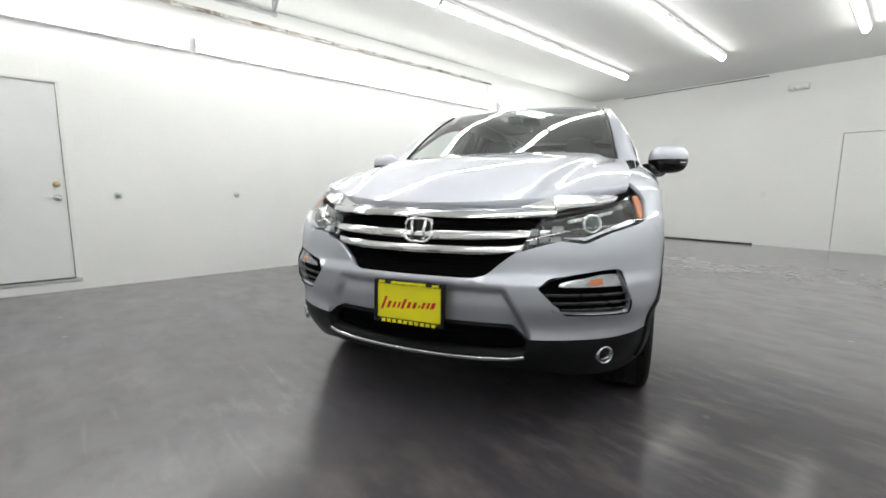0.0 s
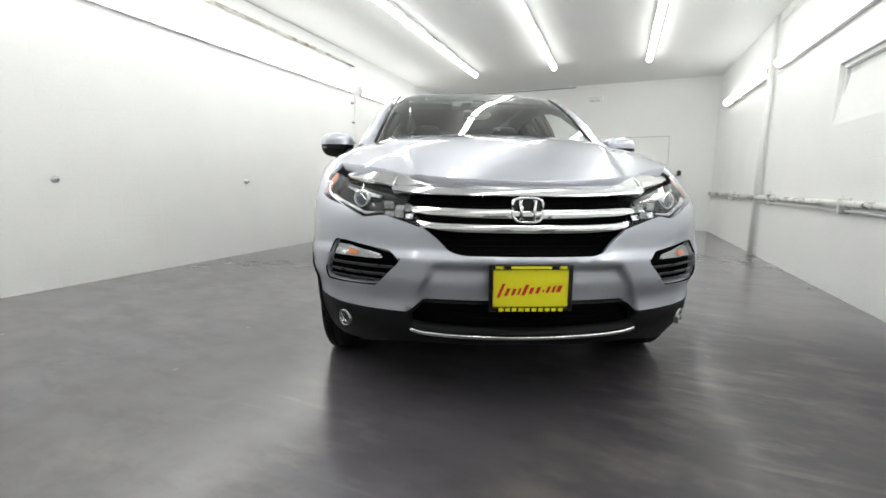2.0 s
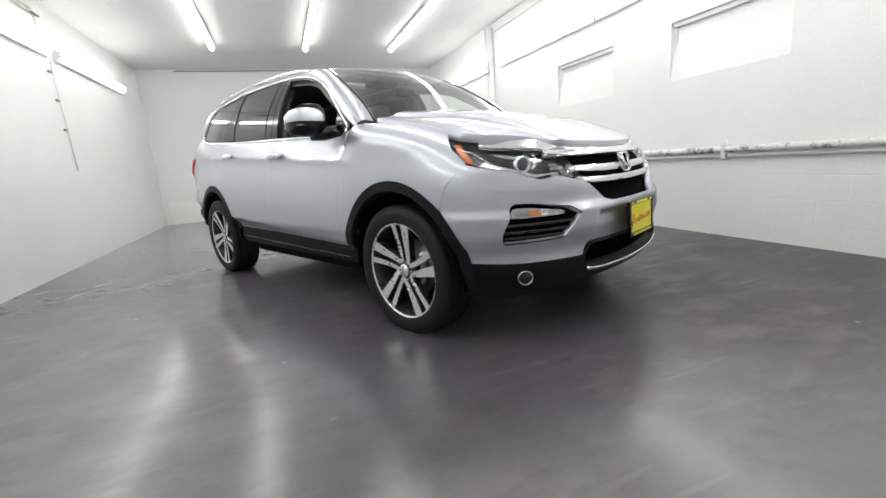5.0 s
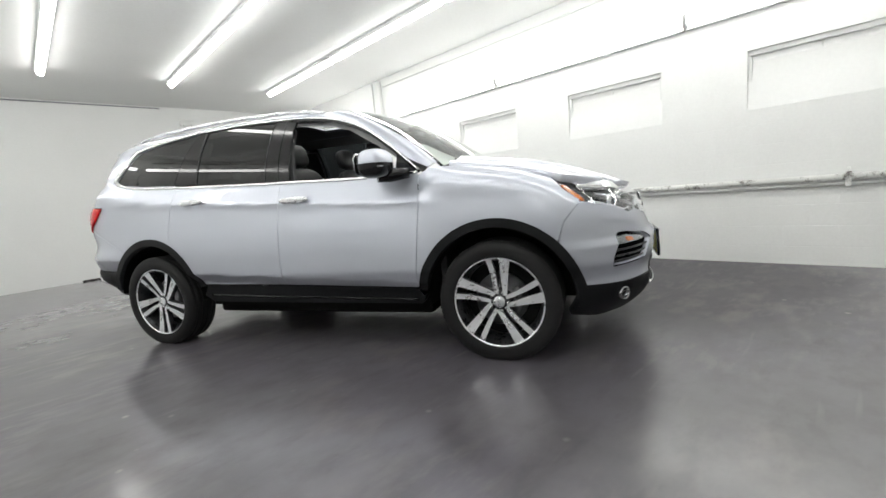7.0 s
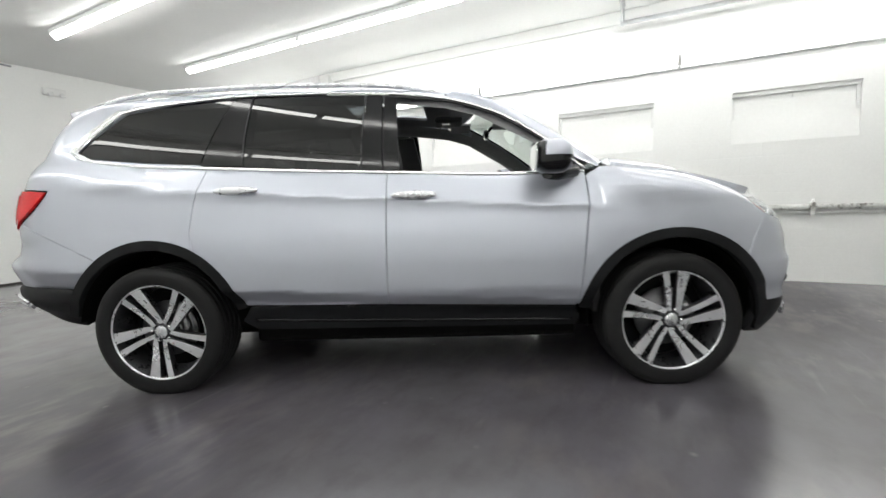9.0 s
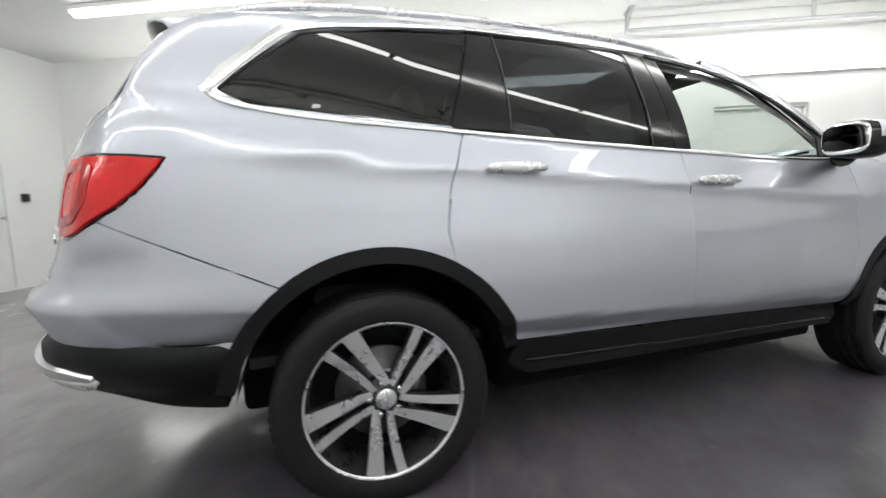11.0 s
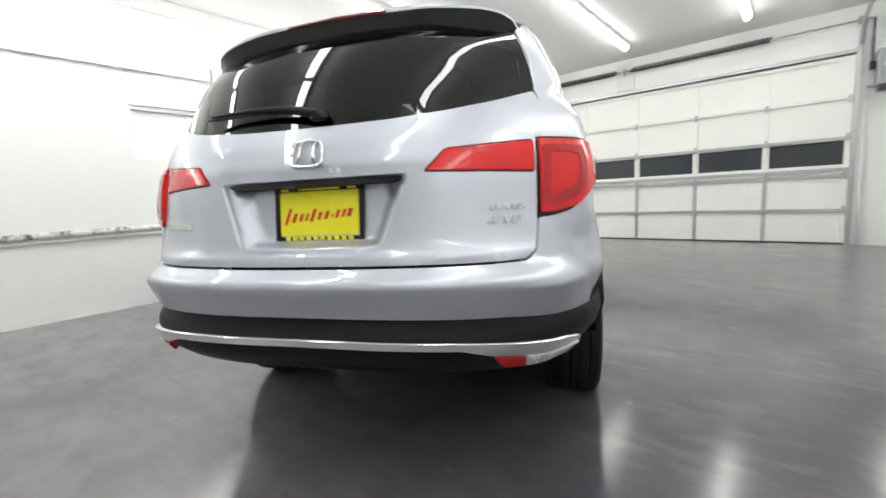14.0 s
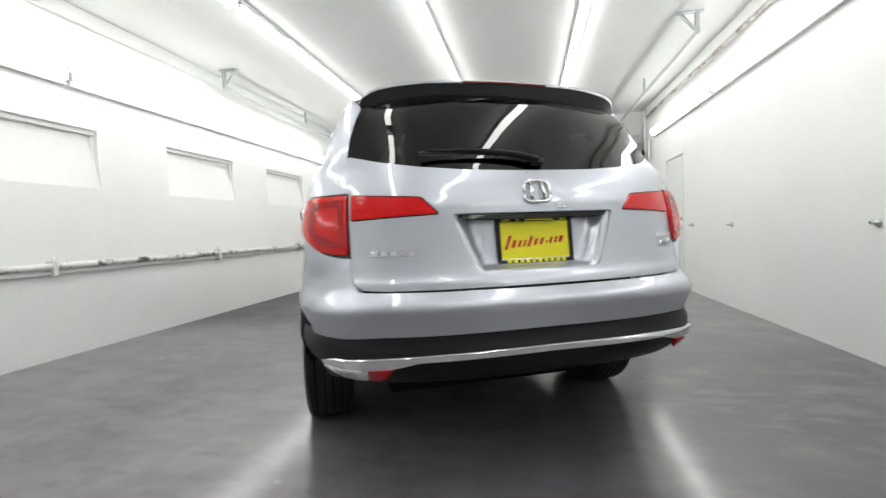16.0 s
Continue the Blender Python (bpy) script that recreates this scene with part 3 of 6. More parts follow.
U = 2.385
ceiling_lamp = strip_lamp("strip_lamp", U - 0.02, GLOW)
first = True
for x in (-1.72, -0.13, 1.53):
    for k in range(4):
        m = pose(x, -4.08 + k * U, ZC - 0.001)
        if first:
            ceiling_lamp.matrix_basis = m
            first = False
        else:
            copy_thing(ceiling_lamp, m)
wall_proto = None
for x, z, turn, starts in ((XW - 0.001, 2.57, 90, (-3.87, -1.38, 1.12, 4.0)), (XD + 0.001, 2.67, -90, (-4.05, -1.53, 0.94, 3.66))):
    for y in starts:
        m = pose(x, y, z, 0, turn, 0)
        if wall_proto is None:
            wall_proto = strip_lamp("wall_strip_lamp", 2.47, WALL_GLOW, 0.085, 0.062)
            tagged(wall_proto, "lit white fluorescent batten lamp on the wall", "wall lamp", group="wall batten lamps")
            wall_proto.matrix_basis = m
        else:
            copy_thing(wall_proto, m)

# ---------- the car: one smooth body surface, x ahead, y to its left, z up ----------


def table(xs, ys):
    """A smooth curve through the points that overshoots none of them."""
    xs, ys = np.array(xs, float), np.array(ys, float)
    h, d = np.diff(xs), np.diff(ys) / np.diff(xs)
    m = np.zeros(len(xs))
    m[0], m[-1] = d[0], d[-1]
    for i in range(1, len(xs) - 1):
        if d[i - 1] * d[i] > 0:
            w1, w2 = 2 * h[i] + h[i - 1], h[i] + 2 * h[i - 1]
            m[i] = (w1 + w2) / (w1 / d[i - 1] + w2 / d[i])

    def f(v):
        v = np.asarray(v, float)
        i = np.clip(np.searchsorted(xs, v) - 1, 0, len(xs) - 2)
        t = np.clip((v - xs[i]) / h[i], -0.5, 1.5)
        return (1 + 2 * t) * (1 - t) ** 2 * ys[i] + t * (1 - t) ** 2 * h[i] * m[i] + t * t * (3 - 2 * t) * ys[i + 1] + t * t * (t - 1) * h[i] * m[i + 1]

    return f


belt = table([-2.3, -1.8, -1.47, -1.1, -0.06, 0.68, 0.95, 1.3], [1.375, 1.325, 1.287, 1.262, 1.203, 1.174, 1.175, 1.175])
low_half = table([0.10, 0.25, 0.35, 0.45, 0.52, 0.585, 0.72, 0.85, 1.0, 1.1, 1.2], [0.86, 0.905, 0.935, 0.952, 0.962, 0.980, 0.978, 0.965, 0.935, 0.908, 0.872])
wing_half = table([0.10, 0.25, 0.35, 0.45, 0.52, 0.585, 0.72, 0.85, 1.0, 1.2], [0.86, 0.905, 0.935, 0.950, 0.958, 0.976, 0.980, 0.983, 0.972, 0.95])
roof_z = table([-2.25, -2.05, -1.8, -1.5, -1.1, -0.8, -0.4, 0.0, 0.3, 0.45, 1.0, 1.4], [1.65, 1.70, 1.738, 1.760, 1.777, 1.782, 1.778, 1.758, 1.716, 1.686, 1.66, 1.66])
hood_z = table([0.9, 1.1, 1.24, 1.47, 1.64, 1.81, 1.99, 2.1, 2.2, 2.3], [1.318, 1.287, 1.264, 1.226, 1.187, 1.137, 1.068, 1.02, 0.97, 0.9])
nose_x = table([0.15, 0.25, 0.35, 0.42, 0.5, 0.6, 0.67, 0.72, 0.8, 0.9, 0.98, 1.05, 1.2], [2.15, 2.23, 2.30, 2.325, 2.315, 2.335, 2.335, 2.305, 2.29, 2.25, 2.18, 2.14, 2.08])
tail_x = table([0.2, 0.3, 0.4, 0.5, 0.6, 0.75, 0.82, 0.95, 1.1, 1.2, 1.28, 1.36, 1.45, 1.55, 1.65, 1.75], [-2.38, -2.45, -2.50, -2.54, -2.55, -2.54, -2.50, -2.463, -2.440, -2.415, -2.377, -2.335, -2.28, -2.21, -2.13, -2.05])
crease_z = table([-2.2, -1.13, -0.06, 0.94, 1.3], [1.225, 1.143, 1.070, 1.006, 0.995])
NOSE_L, NOSE_N = 0.65, 2.3
tail_n = table([0.2, 0.6, 1.0, 1.3, 1.8], [2.7, 2.8, 3.05, 3.05, 2.7])
corner = table([0.2, 0.6, 0.72, 0.85, 0.96, 1.1, 1.3, 1.4, 1.5, 1.8], [-0.022, -0.016, -0.008, 0.014, 0.045, 0.066, 0.060, 0.034, 0.012, 0.0])
tail_l = table([0.2, 1.15, 1.35, 1.5, 1.8], [0.65, 0.65, 0.52, 0.36, 0.32])


def smooth(a, b, v):
    t = np.clip((np.asarray(v, float) - a) / (b - a), 0, 1)
    return t * t * (3 - 2 * t)


def half_side(x, z):
    """Half width of doors, quarter panels and greenhouse, before the ends are rounded."""
    zb = belt(x)
    zl = 0.602 - 0.051 * (np.clip(x, -1.2, 1.0) + 0.9)
    zf = np.where((x > -1.4) & (x < 1.1), np.maximum(z, zl), z)
    lower = low_half(np.where(zf < 0.95, zf, 0.95 + (zf - 0.95) * 0.25 / (zb - 0.95)))
    under = np.maximum(zl - z, 0)
    lower = lower - (0.75 * np.minimum(under, 0.07) + 0.12 * under) * smooth(-1.4, -1.1, x) * (1 - smooth(0.95, 1.15, x))
    upper = 0.872 - 0.14 * (z - zb) - 0.68 * (z - zb) ** 2
    zr = roof_z(x)
    t = np.clip((z - zr + 0.10) / 0.10, 0, 1)
    y = np.where(z < zb, lower, upper * (1 - t**3) ** (1 / 3))
    fade = (1 - smooth(1.0, 1.3, x)) * smooth(-2.1, -1.5, x)
    y = y * (1 - (0.055 + 0.008 * smooth(0.7, 1.15, z) + 0.08 * smooth(-0.1, 0.05, z - zb)) * smooth(-1.25, -2.35, x))
    dz = z - crease_z(x)
    return y + 0.016 * np.exp(-(np.sqrt(dz**2 + 0.00005) - 0.0071) / np.where(dz > 0, 0.07, 0.030)) * fade * np.where(z < zb, 1, 0)


def half_fender(x, z):
    zt = hood_z(np.minimum(x, 1.85))
    zs = zt - 0.20
    t = np.clip((z - zs) / 0.20, 0, 1)
    return wing_half(np.minimum(z, 1.0)) * (1 - t**2.6) ** (1 / 2.6)


def half(x, z):
    k = smooth(0.85, 1.25, x)
    return half_side(x, z) * (1 - k) + half_fender(x, z) * k


def end_round(d, length, n):
    t = np.clip(1 - d / length, 0, 1)
    return (1 - t**n) ** (1 / n)


def corner_bulge(d, z):
    """The tail corners stand fuller than an ellipse, most at the lamps."""
    return 1 + corner(z) * np.exp(-(((d - 0.24) / np.where(d > 0.24, 0.15, 0.06)) ** 2) / 2)


def width(x, z):
    x, z = np.asarray(x, float), np.asarray(z, float)
    return half(x, z) * end_round(nose_x(z) - x, NOSE_L, NOSE_N) * end_round(x - tail_x(z), tail_l(z), tail_n(z)) * corner_bulge(x - tail_x(z), z)


def on_side(s):
    """Places on the side s (1 left, -1 right) for x, z."""
    return lambda u, v: np.stack([u, s * width(u, v), v], -1)


def on_nose(u, v):
    """The front, wrapped: u is an angle from the middle (0) to the flanks."""
    a = np.abs(u)
    inner = np.minimum(a, math.pi / 2)
    x = nose_x(v) - NOSE_L * (1 - np.cos(inner).clip(0) ** (2 / NOSE_N)) - 0.6 * np.maximum(a - math.pi / 2, 0)
    return np.stack([x, np.sign(u) * np.sin(inner) ** (2 / NOSE_N) * half(x, v), v], -1)


def on_tail(u, v):
    a = np.abs(u)
    inner = np.minimum(a, math.pi / 2)
    x = tail_x(v) + tail_l(v) * (1 - np.cos(inner).clip(0) ** (2 / tail_n(v))) + 0.6 * np.maximum(a - math.pi / 2, 0)
    return np.stack([x, np.sign(u) * np.sin(inner) ** (2 / tail_n(v)) * half(x, v) * corner_bulge(x - tail_x(v), v), v], -1)


def nose_at(y, z):
    """The wrap angle of a front point with that y."""
    lo, hi = 0.0, math.pi / 2
    for _ in range(40):
        mid = (lo + hi) / 2
        lo, hi = (mid, hi) if on_nose(np.float64(mid), np.float64(z))[1] < abs(y) else (lo, mid)
    return math.copysign(lo, y)


def tail_at(y, z):
    lo, hi = 0.0, math.pi / 2
    for _ in range(40):
        mid = (lo + hi) / 2
        lo, hi = (mid, hi) if on_tail(np.float64(mid), np.float64(z))[1] < abs(y) else (lo, mid)
    return math.copysign(lo, y)


def tail_x_at(y, z):
    return float(on_tail(np.float64(tail_at(y, z)), np.float64(z))[0])


def nose_from_x(x, z, s=1):
    d = float(nose_x(z)) - x
    return s * (math.acos(max(0.0, 1 - d / NOSE_L) ** (NOSE_N / 2)) if d < NOSE_L else math.pi / 2 + (d - NOSE_L) / 0.6)


def tail_from_x(x, z, s=1):
    d = x - float(tail_x(z))
    return s * (math.acos(max(0.0, 1 - d / float(tail_l(z))) ** (float(tail_n(z)) / 2)) if d < tail_l(z) else math.pi / 2 + (d - float(tail_l(z))) / 0.6)


def on_hood(u, v):
    """The bonnet for x, y."""
    t = np.clip(np.abs(v) / 0.985, 0, 0.98)
    return np.stack([u, v, hood_z(u) - 0.20 * (1 - (1 - t**2.6) ** (1 / 2.6))], -1)


def on_roof(u, v):
    """The roof for x, y."""
    lo, hi = np.full(np.shape(u), 1.45), roof_z(u) - 1e-6
    for _ in range(36):
        mid = (lo + hi) / 2
        inside = half_side(u, mid) > np.abs(v)
        lo, hi = np.where(inside, mid, lo), np.where(inside, hi, mid)
    return np.stack([u, v, lo], -1)


screen_x = table([1.15, 1.2, 1.24, 1.39, 1.565, 1.675, 1.75], [1.325, 1.265, 1.222, 1.01, 0.715, 0.475, 0.29])


def on_screen(u, v):
    """The windscreen for y, z."""
    return np.stack([screen_x(v) - 0.19 * (u / 0.75) ** 2, u, v], -1)


from mathutils import geometry

# ---------- car materials ----------
PAINT = material("silver metallic paint", (0.50, 0.525, 0.59), 0.42, metal=0.78, vary=0.012, scale=3, fine=300, bump=0.0, rough_vary=0.01, coat=1.0, spec=0.3)
PAINT.node_tree.nodes["Principled BSDF"].inputs["Coat IOR"].default_value = 1.65
PAINT.node_tree.nodes["Principled BSDF"].inputs["Coat Roughness"].default_value = 0.015
CLADDING = material("black textured plastic", (0.0085, 0.009, 0.010), 0.5, vary=0.12, scale=14, fine=400, bump=0.06, spec=0.16)
GLOSS_BLACK = material("gloss black trim", (0.006, 0.006, 0.007), 0.12, vary=0.1, bump=0.0, spec=0.4)
BLACK_MESH = material("black grille plastic", (0.003, 0.003, 0.0033), 0.9, vary=0.2, scale=20, bump=0.0, spec=0.05)
LINER = material("wheel housing felt", (0.006, 0.006, 0.006), 0.85, vary=0.2, scale=20, bump=0.05, spec=0.1)
LOUVRE = material("dark louvre plastic", (0.025, 0.026, 0.028), 0.3, vary=0.08, scale=20, bump=0.0)
CHROME = material("chrome", (0.86, 0.87, 0.88), 0.09, metal=1.0, vary=0.03, bump=0.0, rough_vary=0.03)
SATIN = material("satin silver trim", (0.70, 0.71, 0.73), 0.26, metal=0.8, vary=0.02, bump=0.0)
RUBBER = material("tyre rubber", (0.010, 0.010, 0.0105), 0.62, spec=0.3, vary=0.2, scale=12, fine=200, bump=0.05, dirt=(0.03, 0.028, 0.026), dirt_scale=9, dirt_amount=0.36)
MACHINED = material("machined alloy", (0.82, 0.83, 0.85), 0.30, metal=0.85, vary=0.03, scale=8, fine=60, bump=0.0)
GUNMETAL = material("dark painted alloy", (0.05, 0.051, 0.055), 0.3, metal=0.5, vary=0.12, scale=20)
DISC = material("brake disc steel", (0.34, 0.34, 0.35), 0.35, metal=0.9, vary=0.15, scale=30)
CABIN = material("dark cabin trim", (0.05, 0.05, 0.053), 0.65, vary=0.15, scale=20, fine=250, bump=0.06)
HEADLINER = material("grey headliner cloth", (0.20, 0.20, 0.205), 0.85, vary=0.1, scale=30, fine=400, bump=0.08)
LEATHER = material("black leather", (0.03, 0.03, 0.032), 0.42, vary=0.15, scale=12, fine=160, bump=0.12)
YELLOW = material("yellow plate", (0.86, 0.80, 0.015), 0.4, vary=0.04, scale=8, bump=0.02)
RED_INK = material("red print", (0.60, 0.025, 0.015), 0.4, vary=0.06, bump=0.0)
AMBER = material("amber lens", (0.62, 0.17, 0.04), 0.2, vary=0.12, scale=40, bump=0.06, coat=0.6)
DARK_RED = material("dark brake lamp", (0.16, 0.012, 0.014), 0.15, vary=0.1, bump=0.0, coat=0.6)
REFLECTOR = material("lamp reflector", (0.42, 0.43, 0.44), 0.15, metal=0.92, vary=0.2, scale=28, fine=70, bump=0.3)
FINISHER = material("bright silver plastic", (0.66, 0.67, 0.69), 0.28, metal=0.25, vary=0.03, scale=8, bump=0.0, coat=0.4)
HOUSING = material("lamp housing", (0.014, 0.0145, 0.016), 0.2, metal=0.2, vary=0.2, scale=40, bump=0.05)
LAMP_WHITE = material("frosted lamp strip", (0.42, 0.43, 0.445), 0.22, metal=0.35, vary=0.08, scale=30, bump=0.05, coat=0.6)


def ribbed_red(name):
    """Red lamp cover with moulded ribs under a smooth skin."""
    m = material(name, (0.66, 0.008, 0.010), 0.14, vary=0.12, scale=9, fine=60, bump=0.0, coat=0.35, spec=0.3)
    n, l = m.node_tree.nodes, m.node_tree.links
    tc, wave, b = n["Texture Coordinate"], n.new("ShaderNodeTexWave"), n.new("ShaderNodeBump")
    wave.bands_direction = "Z"
    wave.inputs["Scale"].default_value, wave.inputs["Distortion"].default_value = 16.0, 2.5
    l.new(tc.outputs["Object"], wave.inputs["Vector"])
    b.inputs["Strength"].default_value, b.inputs["Distance"].default_value = 0.05, 0.004
    l.new(wave.outputs["Fac"], b.inputs["Height"])
    l.new(b.outputs[0], n["Principled BSDF"].inputs["Normal"])
    return m


RED_LENS = ribbed_red("red lamp cover")
RED_DEEP = material("deep red lamp cover", (0.42, 0.005, 0.008), 0.14, vary=0.2, scale=14, bump=0.02, coat=0.35, spec=0.3)


def pane_material(name, tint, gloss=1.0, rough=0.01, ior=1.85):
    """Thin glass: what passes is tinted, what does not is mirrored."""
    m = bpy.data.materials.new(name)
    m.use_nodes = True
    n, l = m.node_tree.nodes, m.node_tree.links
    n.remove(n["Principled BSDF"])
    clear, shine, mix, facing, power, gloss_at = n.new("ShaderNodeBsdfTransparent"), n.new("ShaderNodeBsdfGlossy"), n.new("ShaderNodeMixShader"), n.new("ShaderNodeLayerWeight"), n.new("ShaderNodeMath"), n.new("ShaderNodeMapRange")
    clear.inputs[0].default_value = (*tint, 1)
    shine.inputs["Roughness"].default_value = rough
    shine.inputs["Color"].default_value = (gloss, gloss, gloss, 1)
    facing.inputs["Blend"].default_value = 0.5
    power.operation = "POWER"
    power.inputs[1].default_value = 4.5
    l.new(facing.outputs["Facing"], power.inputs[0])
    l.new(power.outputs[0], gloss_at.inputs["Value"])
    gloss_at.inputs["To Min"].default_value, gloss_at.inputs["To Max"].default_value = ((ior - 1) / (ior + 1)) ** 2, 0.95
    l.new(gloss_at.outputs[0], mix.inputs[0])
    l.new(clear.outputs[0], mix.inputs[1])
    l.new(shine.outputs[0], mix.inputs[2])
    l.new(mix.outputs[0], n["Material Output"].inputs[0])
    return m


CLEAR_GLASS = pane_material("windscreen glass", (0.74, 0.81, 0.77), ior=2.1)
PRIVACY_GLASS = pane_material("privacy glass", (0.022, 0.025, 0.027), ior=1.56)
LENS = pane_material("clear lamp cover", (0.92, 0.93, 0.94), ior=1.45)
MIRROR_GLASS = material("mirror", (0.9, 0.9, 0.9), 0.03, metal=1.0, vary=0.0, bump=0.0, rough_vary=0.0)

# ---------- panels laid on the body surface ----------


def rounded(pts, r):
    out = []
    n = len(pts)
    for i, p in enumerate(pts):
        a, b = pts[i - 1], pts[(i + 1) % n]
        la, lb = math.dist(p, a), math.dist(p, b)
        ra, rb = min(r, 0.4 * la), min(r, 0.4 * lb)
        if la < 1e-6 or lb < 1e-6:
            continue
        pa = [p[k] + (a[k] - p[k]) * ra / la for k in (0, 1)]
        pb = [p[k] + (b[k] - p[k]) * rb / lb for k in (0, 1)]
        for t in (0, 0.5, 1):
            out.append([(1 - t) ** 2 * pa[k] + 2 * t * (1 - t) * p[k] + t * t * pb[k] for k in (0, 1)])
    return out


def area(pts):
    return sum(a[0] * b[1] - b[0] * a[1] for a, b in zip(pts, pts[1:] + pts[:1])) / 2


def loop_of(pts, su, r, shrink, res, ccw):
    pts = [[u * su, v] for u, v in pts]
    if (area(pts) > 0) != ccw:
        pts = pts[::-1]
    pts = rounded(pts, r) if r else pts
    n = len(pts)
    moved = []
    for i, p in enumerate(pts):
        a, b = pts[i - 1], pts[(i + 1) % n]
        dx, dy = b[0] - a[0], b[1] - a[1]
        d = math.hypot(dx, dy) or 1.0
        moved.append((p[0] - dy / d * shrink, p[1] + dx / d * shrink))
    out = []
    for p, q in zip(moved, moved[1:] + moved[:1]):
        k = max(1, math.ceil(math.dist(p, q) / res))
        out += [(p[0] + (q[0] - p[0]) * j / k, p[1] + (q[1] - p[1]) * j / k) for j in range(k)]
    return np.array(out)


def inside(pts, loops):
    hit = np.zeros(len(pts), bool)
    for lp in loops:
        a, b = lp, np.roll(lp, -1, 0)
        for (x0, y0), (x1, y1) in zip(a, b):
            if y0 != y1:
                cross = (y0 > pts[:, 1]) != (y1 > pts[:, 1])
                hit ^= cross & (pts[:, 0] < (x1 - x0) * (pts[:, 1] - y0) / (y1 - y0) + x0)
    return hit


def normals_of(fmap, u, v):
    e = 0.004
    n = np.cross(fmap(u + e, v) - fmap(u - e, v), fmap(u, v + e) - fmap(u, v - e))
    n /= np.linalg.norm(n, axis=-1, keepdims=True) + 1e-12
    p = fmap(u, v)
    core = np.stack([np.clip(p[:, 0], -1.7, 1.5), 0 * u, np.clip(p[:, 2], 0.5, 1.0)], -1)
    return p, n * np.where(((p - core) * n).sum(-1, keepdims=True) < 0, -1, 1)


def panel(name, outline, fmap, mat, parent, res=0.04, depth=0.018, shrink=0.0011, holes=(), lift=0.0, su=1.0, label="", r=0.012):
    """A sheet cut to an outline in the surface's own coordinates, with its edges turned in."""
    loops = [loop_of(outline, su, r, shrink, res, True)] + [loop_of(h, su, r, shrink, res, False) for h in holes]
    rim = np.concatenate(loops)
    lo, hi = rim.min(0), rim.max(0)
    gx, gy = np.arange(lo[0] + res / 2, hi[0], res), np.arange(lo[1] + res / 2, hi[1], res)
    pts = list(rim)
    if len(gx) and len(gy):
        grid = np.stack(np.meshgrid(gx, gy), -1)
        grid[1::2, :, 0] += res / 2
        grid = grid.reshape(-1, 2)
        grid = grid[inside(grid, loops)]
        if len(grid):
            near = np.min(np.linalg.norm(grid[:, None] - rim[None], axis=-1), 1)
            pts += list(grid[near > 0.55 * res])
    edges, k = [], 0
    for lp in loops:
        edges += [(k + j, k + (j + 1) % len(lp)) for j in range(len(lp))]
        k += len(lp)
    vs, _, faces, *_ = geometry.delaunay_2d_cdt([Vector(p) for p in pts], edges, [], 0, 1e-6)
    vs = np.array([(v.x, v.y) for v in vs])
    faces = np.array([f for f in faces if len(f) == 3])
    faces = faces[inside(vs[faces].mean(1), loops)]
    u, v = vs[:, 0] / su, vs[:, 1]
    p, n = normals_of(fmap, u, v)
    up = lift(u, v)[:, None] if callable(lift) else lift
    if callable(lift):
        e = 0.006

        def raised(a, b):
            q, m = normals_of(fmap, a, b)
            return q + m * lift(a, b)[:, None]

        nn = np.cross(raised(u + e, v) - raised(u - e, v), raised(u, v + e) - raised(u, v - e))
        nn /= np.linalg.norm(nn, axis=-1, keepdims=True) + 1e-12
        q = p + n * up
        n2 = nn * np.where((nn * n).sum(-1, keepdims=True) < 0, -1, 1)
        p, n = q, n2
    else:
        p = p + n * up
    flat = np.cross(p[faces[:, 1]] - p[faces[:, 0]], p[faces[:, 2]] - p[faces[:, 0]])
    wrong = (flat * n[faces[:, 0]]).sum(-1) < 0
    faces[wrong] = faces[wrong][:, ::-1]
    verts, norms, polys = p.tolist(), n.tolist(), faces.tolist()
    if depth:
        count = {}
        for f in polys:
            for a, b in zip(f, f[1:] + f[:1]):
                count[a, b] = count.get((a, b), 0) + 1
        border = [(a, b) for a, b in count if (b, a) not in count]
        out = {}
        for a, b in border:
            o = np.cross(p[b] - p[a], n[a])
            o /= np.linalg.norm(o) + 1e-12
            for k in (a, b):
                out[k] = out.get(k, 0) + o
        top, low = {}, {}
        for k, o in out.items():
            o = o / (np.linalg.norm(o) + 1e-12)
            top[k] = len(verts)
            verts.append(p[k].tolist())
            norms.append(((o + n[k]) / 1.4).tolist())
            low[k] = len(verts)
            verts.append((p[k] - n[k] * depth + o * 0.0005).tolist())
            norms.append(o.tolist())
        polys += [(top[b], top[a], low[a], low[b]) for a, b in border]
    me = bpy.data.meshes.new(name)
    me.from_pydata(verts, [], polys)
    me.materials.append(mat)
    me.polygons.foreach_set("use_smooth", [True] * len(polys))
    me.normals_split_custom_set_from_vertices(norms)
    ob = new(name, me)
    ob.parent = parent
    return tagged(ob, label) if label else ob


def loft(name, curves, mat, parent, label="", thick=0.0):
    """A smooth sheet through curves that have the same number of points."""
    bm = bmesh.new()
    grid = [[bm.verts.new(p) for p in c] for c in curves]
    for a, b in zip(grid, grid[1:]):
        for i in range(len(a) - 1):
            bm.faces.new((a[i], a[i + 1], b[i + 1], b[i])).smooth = True
    if thick:
        bmesh.ops.solidify(bm, geom=bm.faces[:], thickness=thick)
    bmesh.ops.recalc_face_normals(bm, faces=bm.faces[:])
    return part(name, bm, mat, parent, label)


def along(f, pts):
    """Points of a surface along its coordinates."""
    a = np.array(pts, float)
    return f(a[:, 0], a[:, 1])


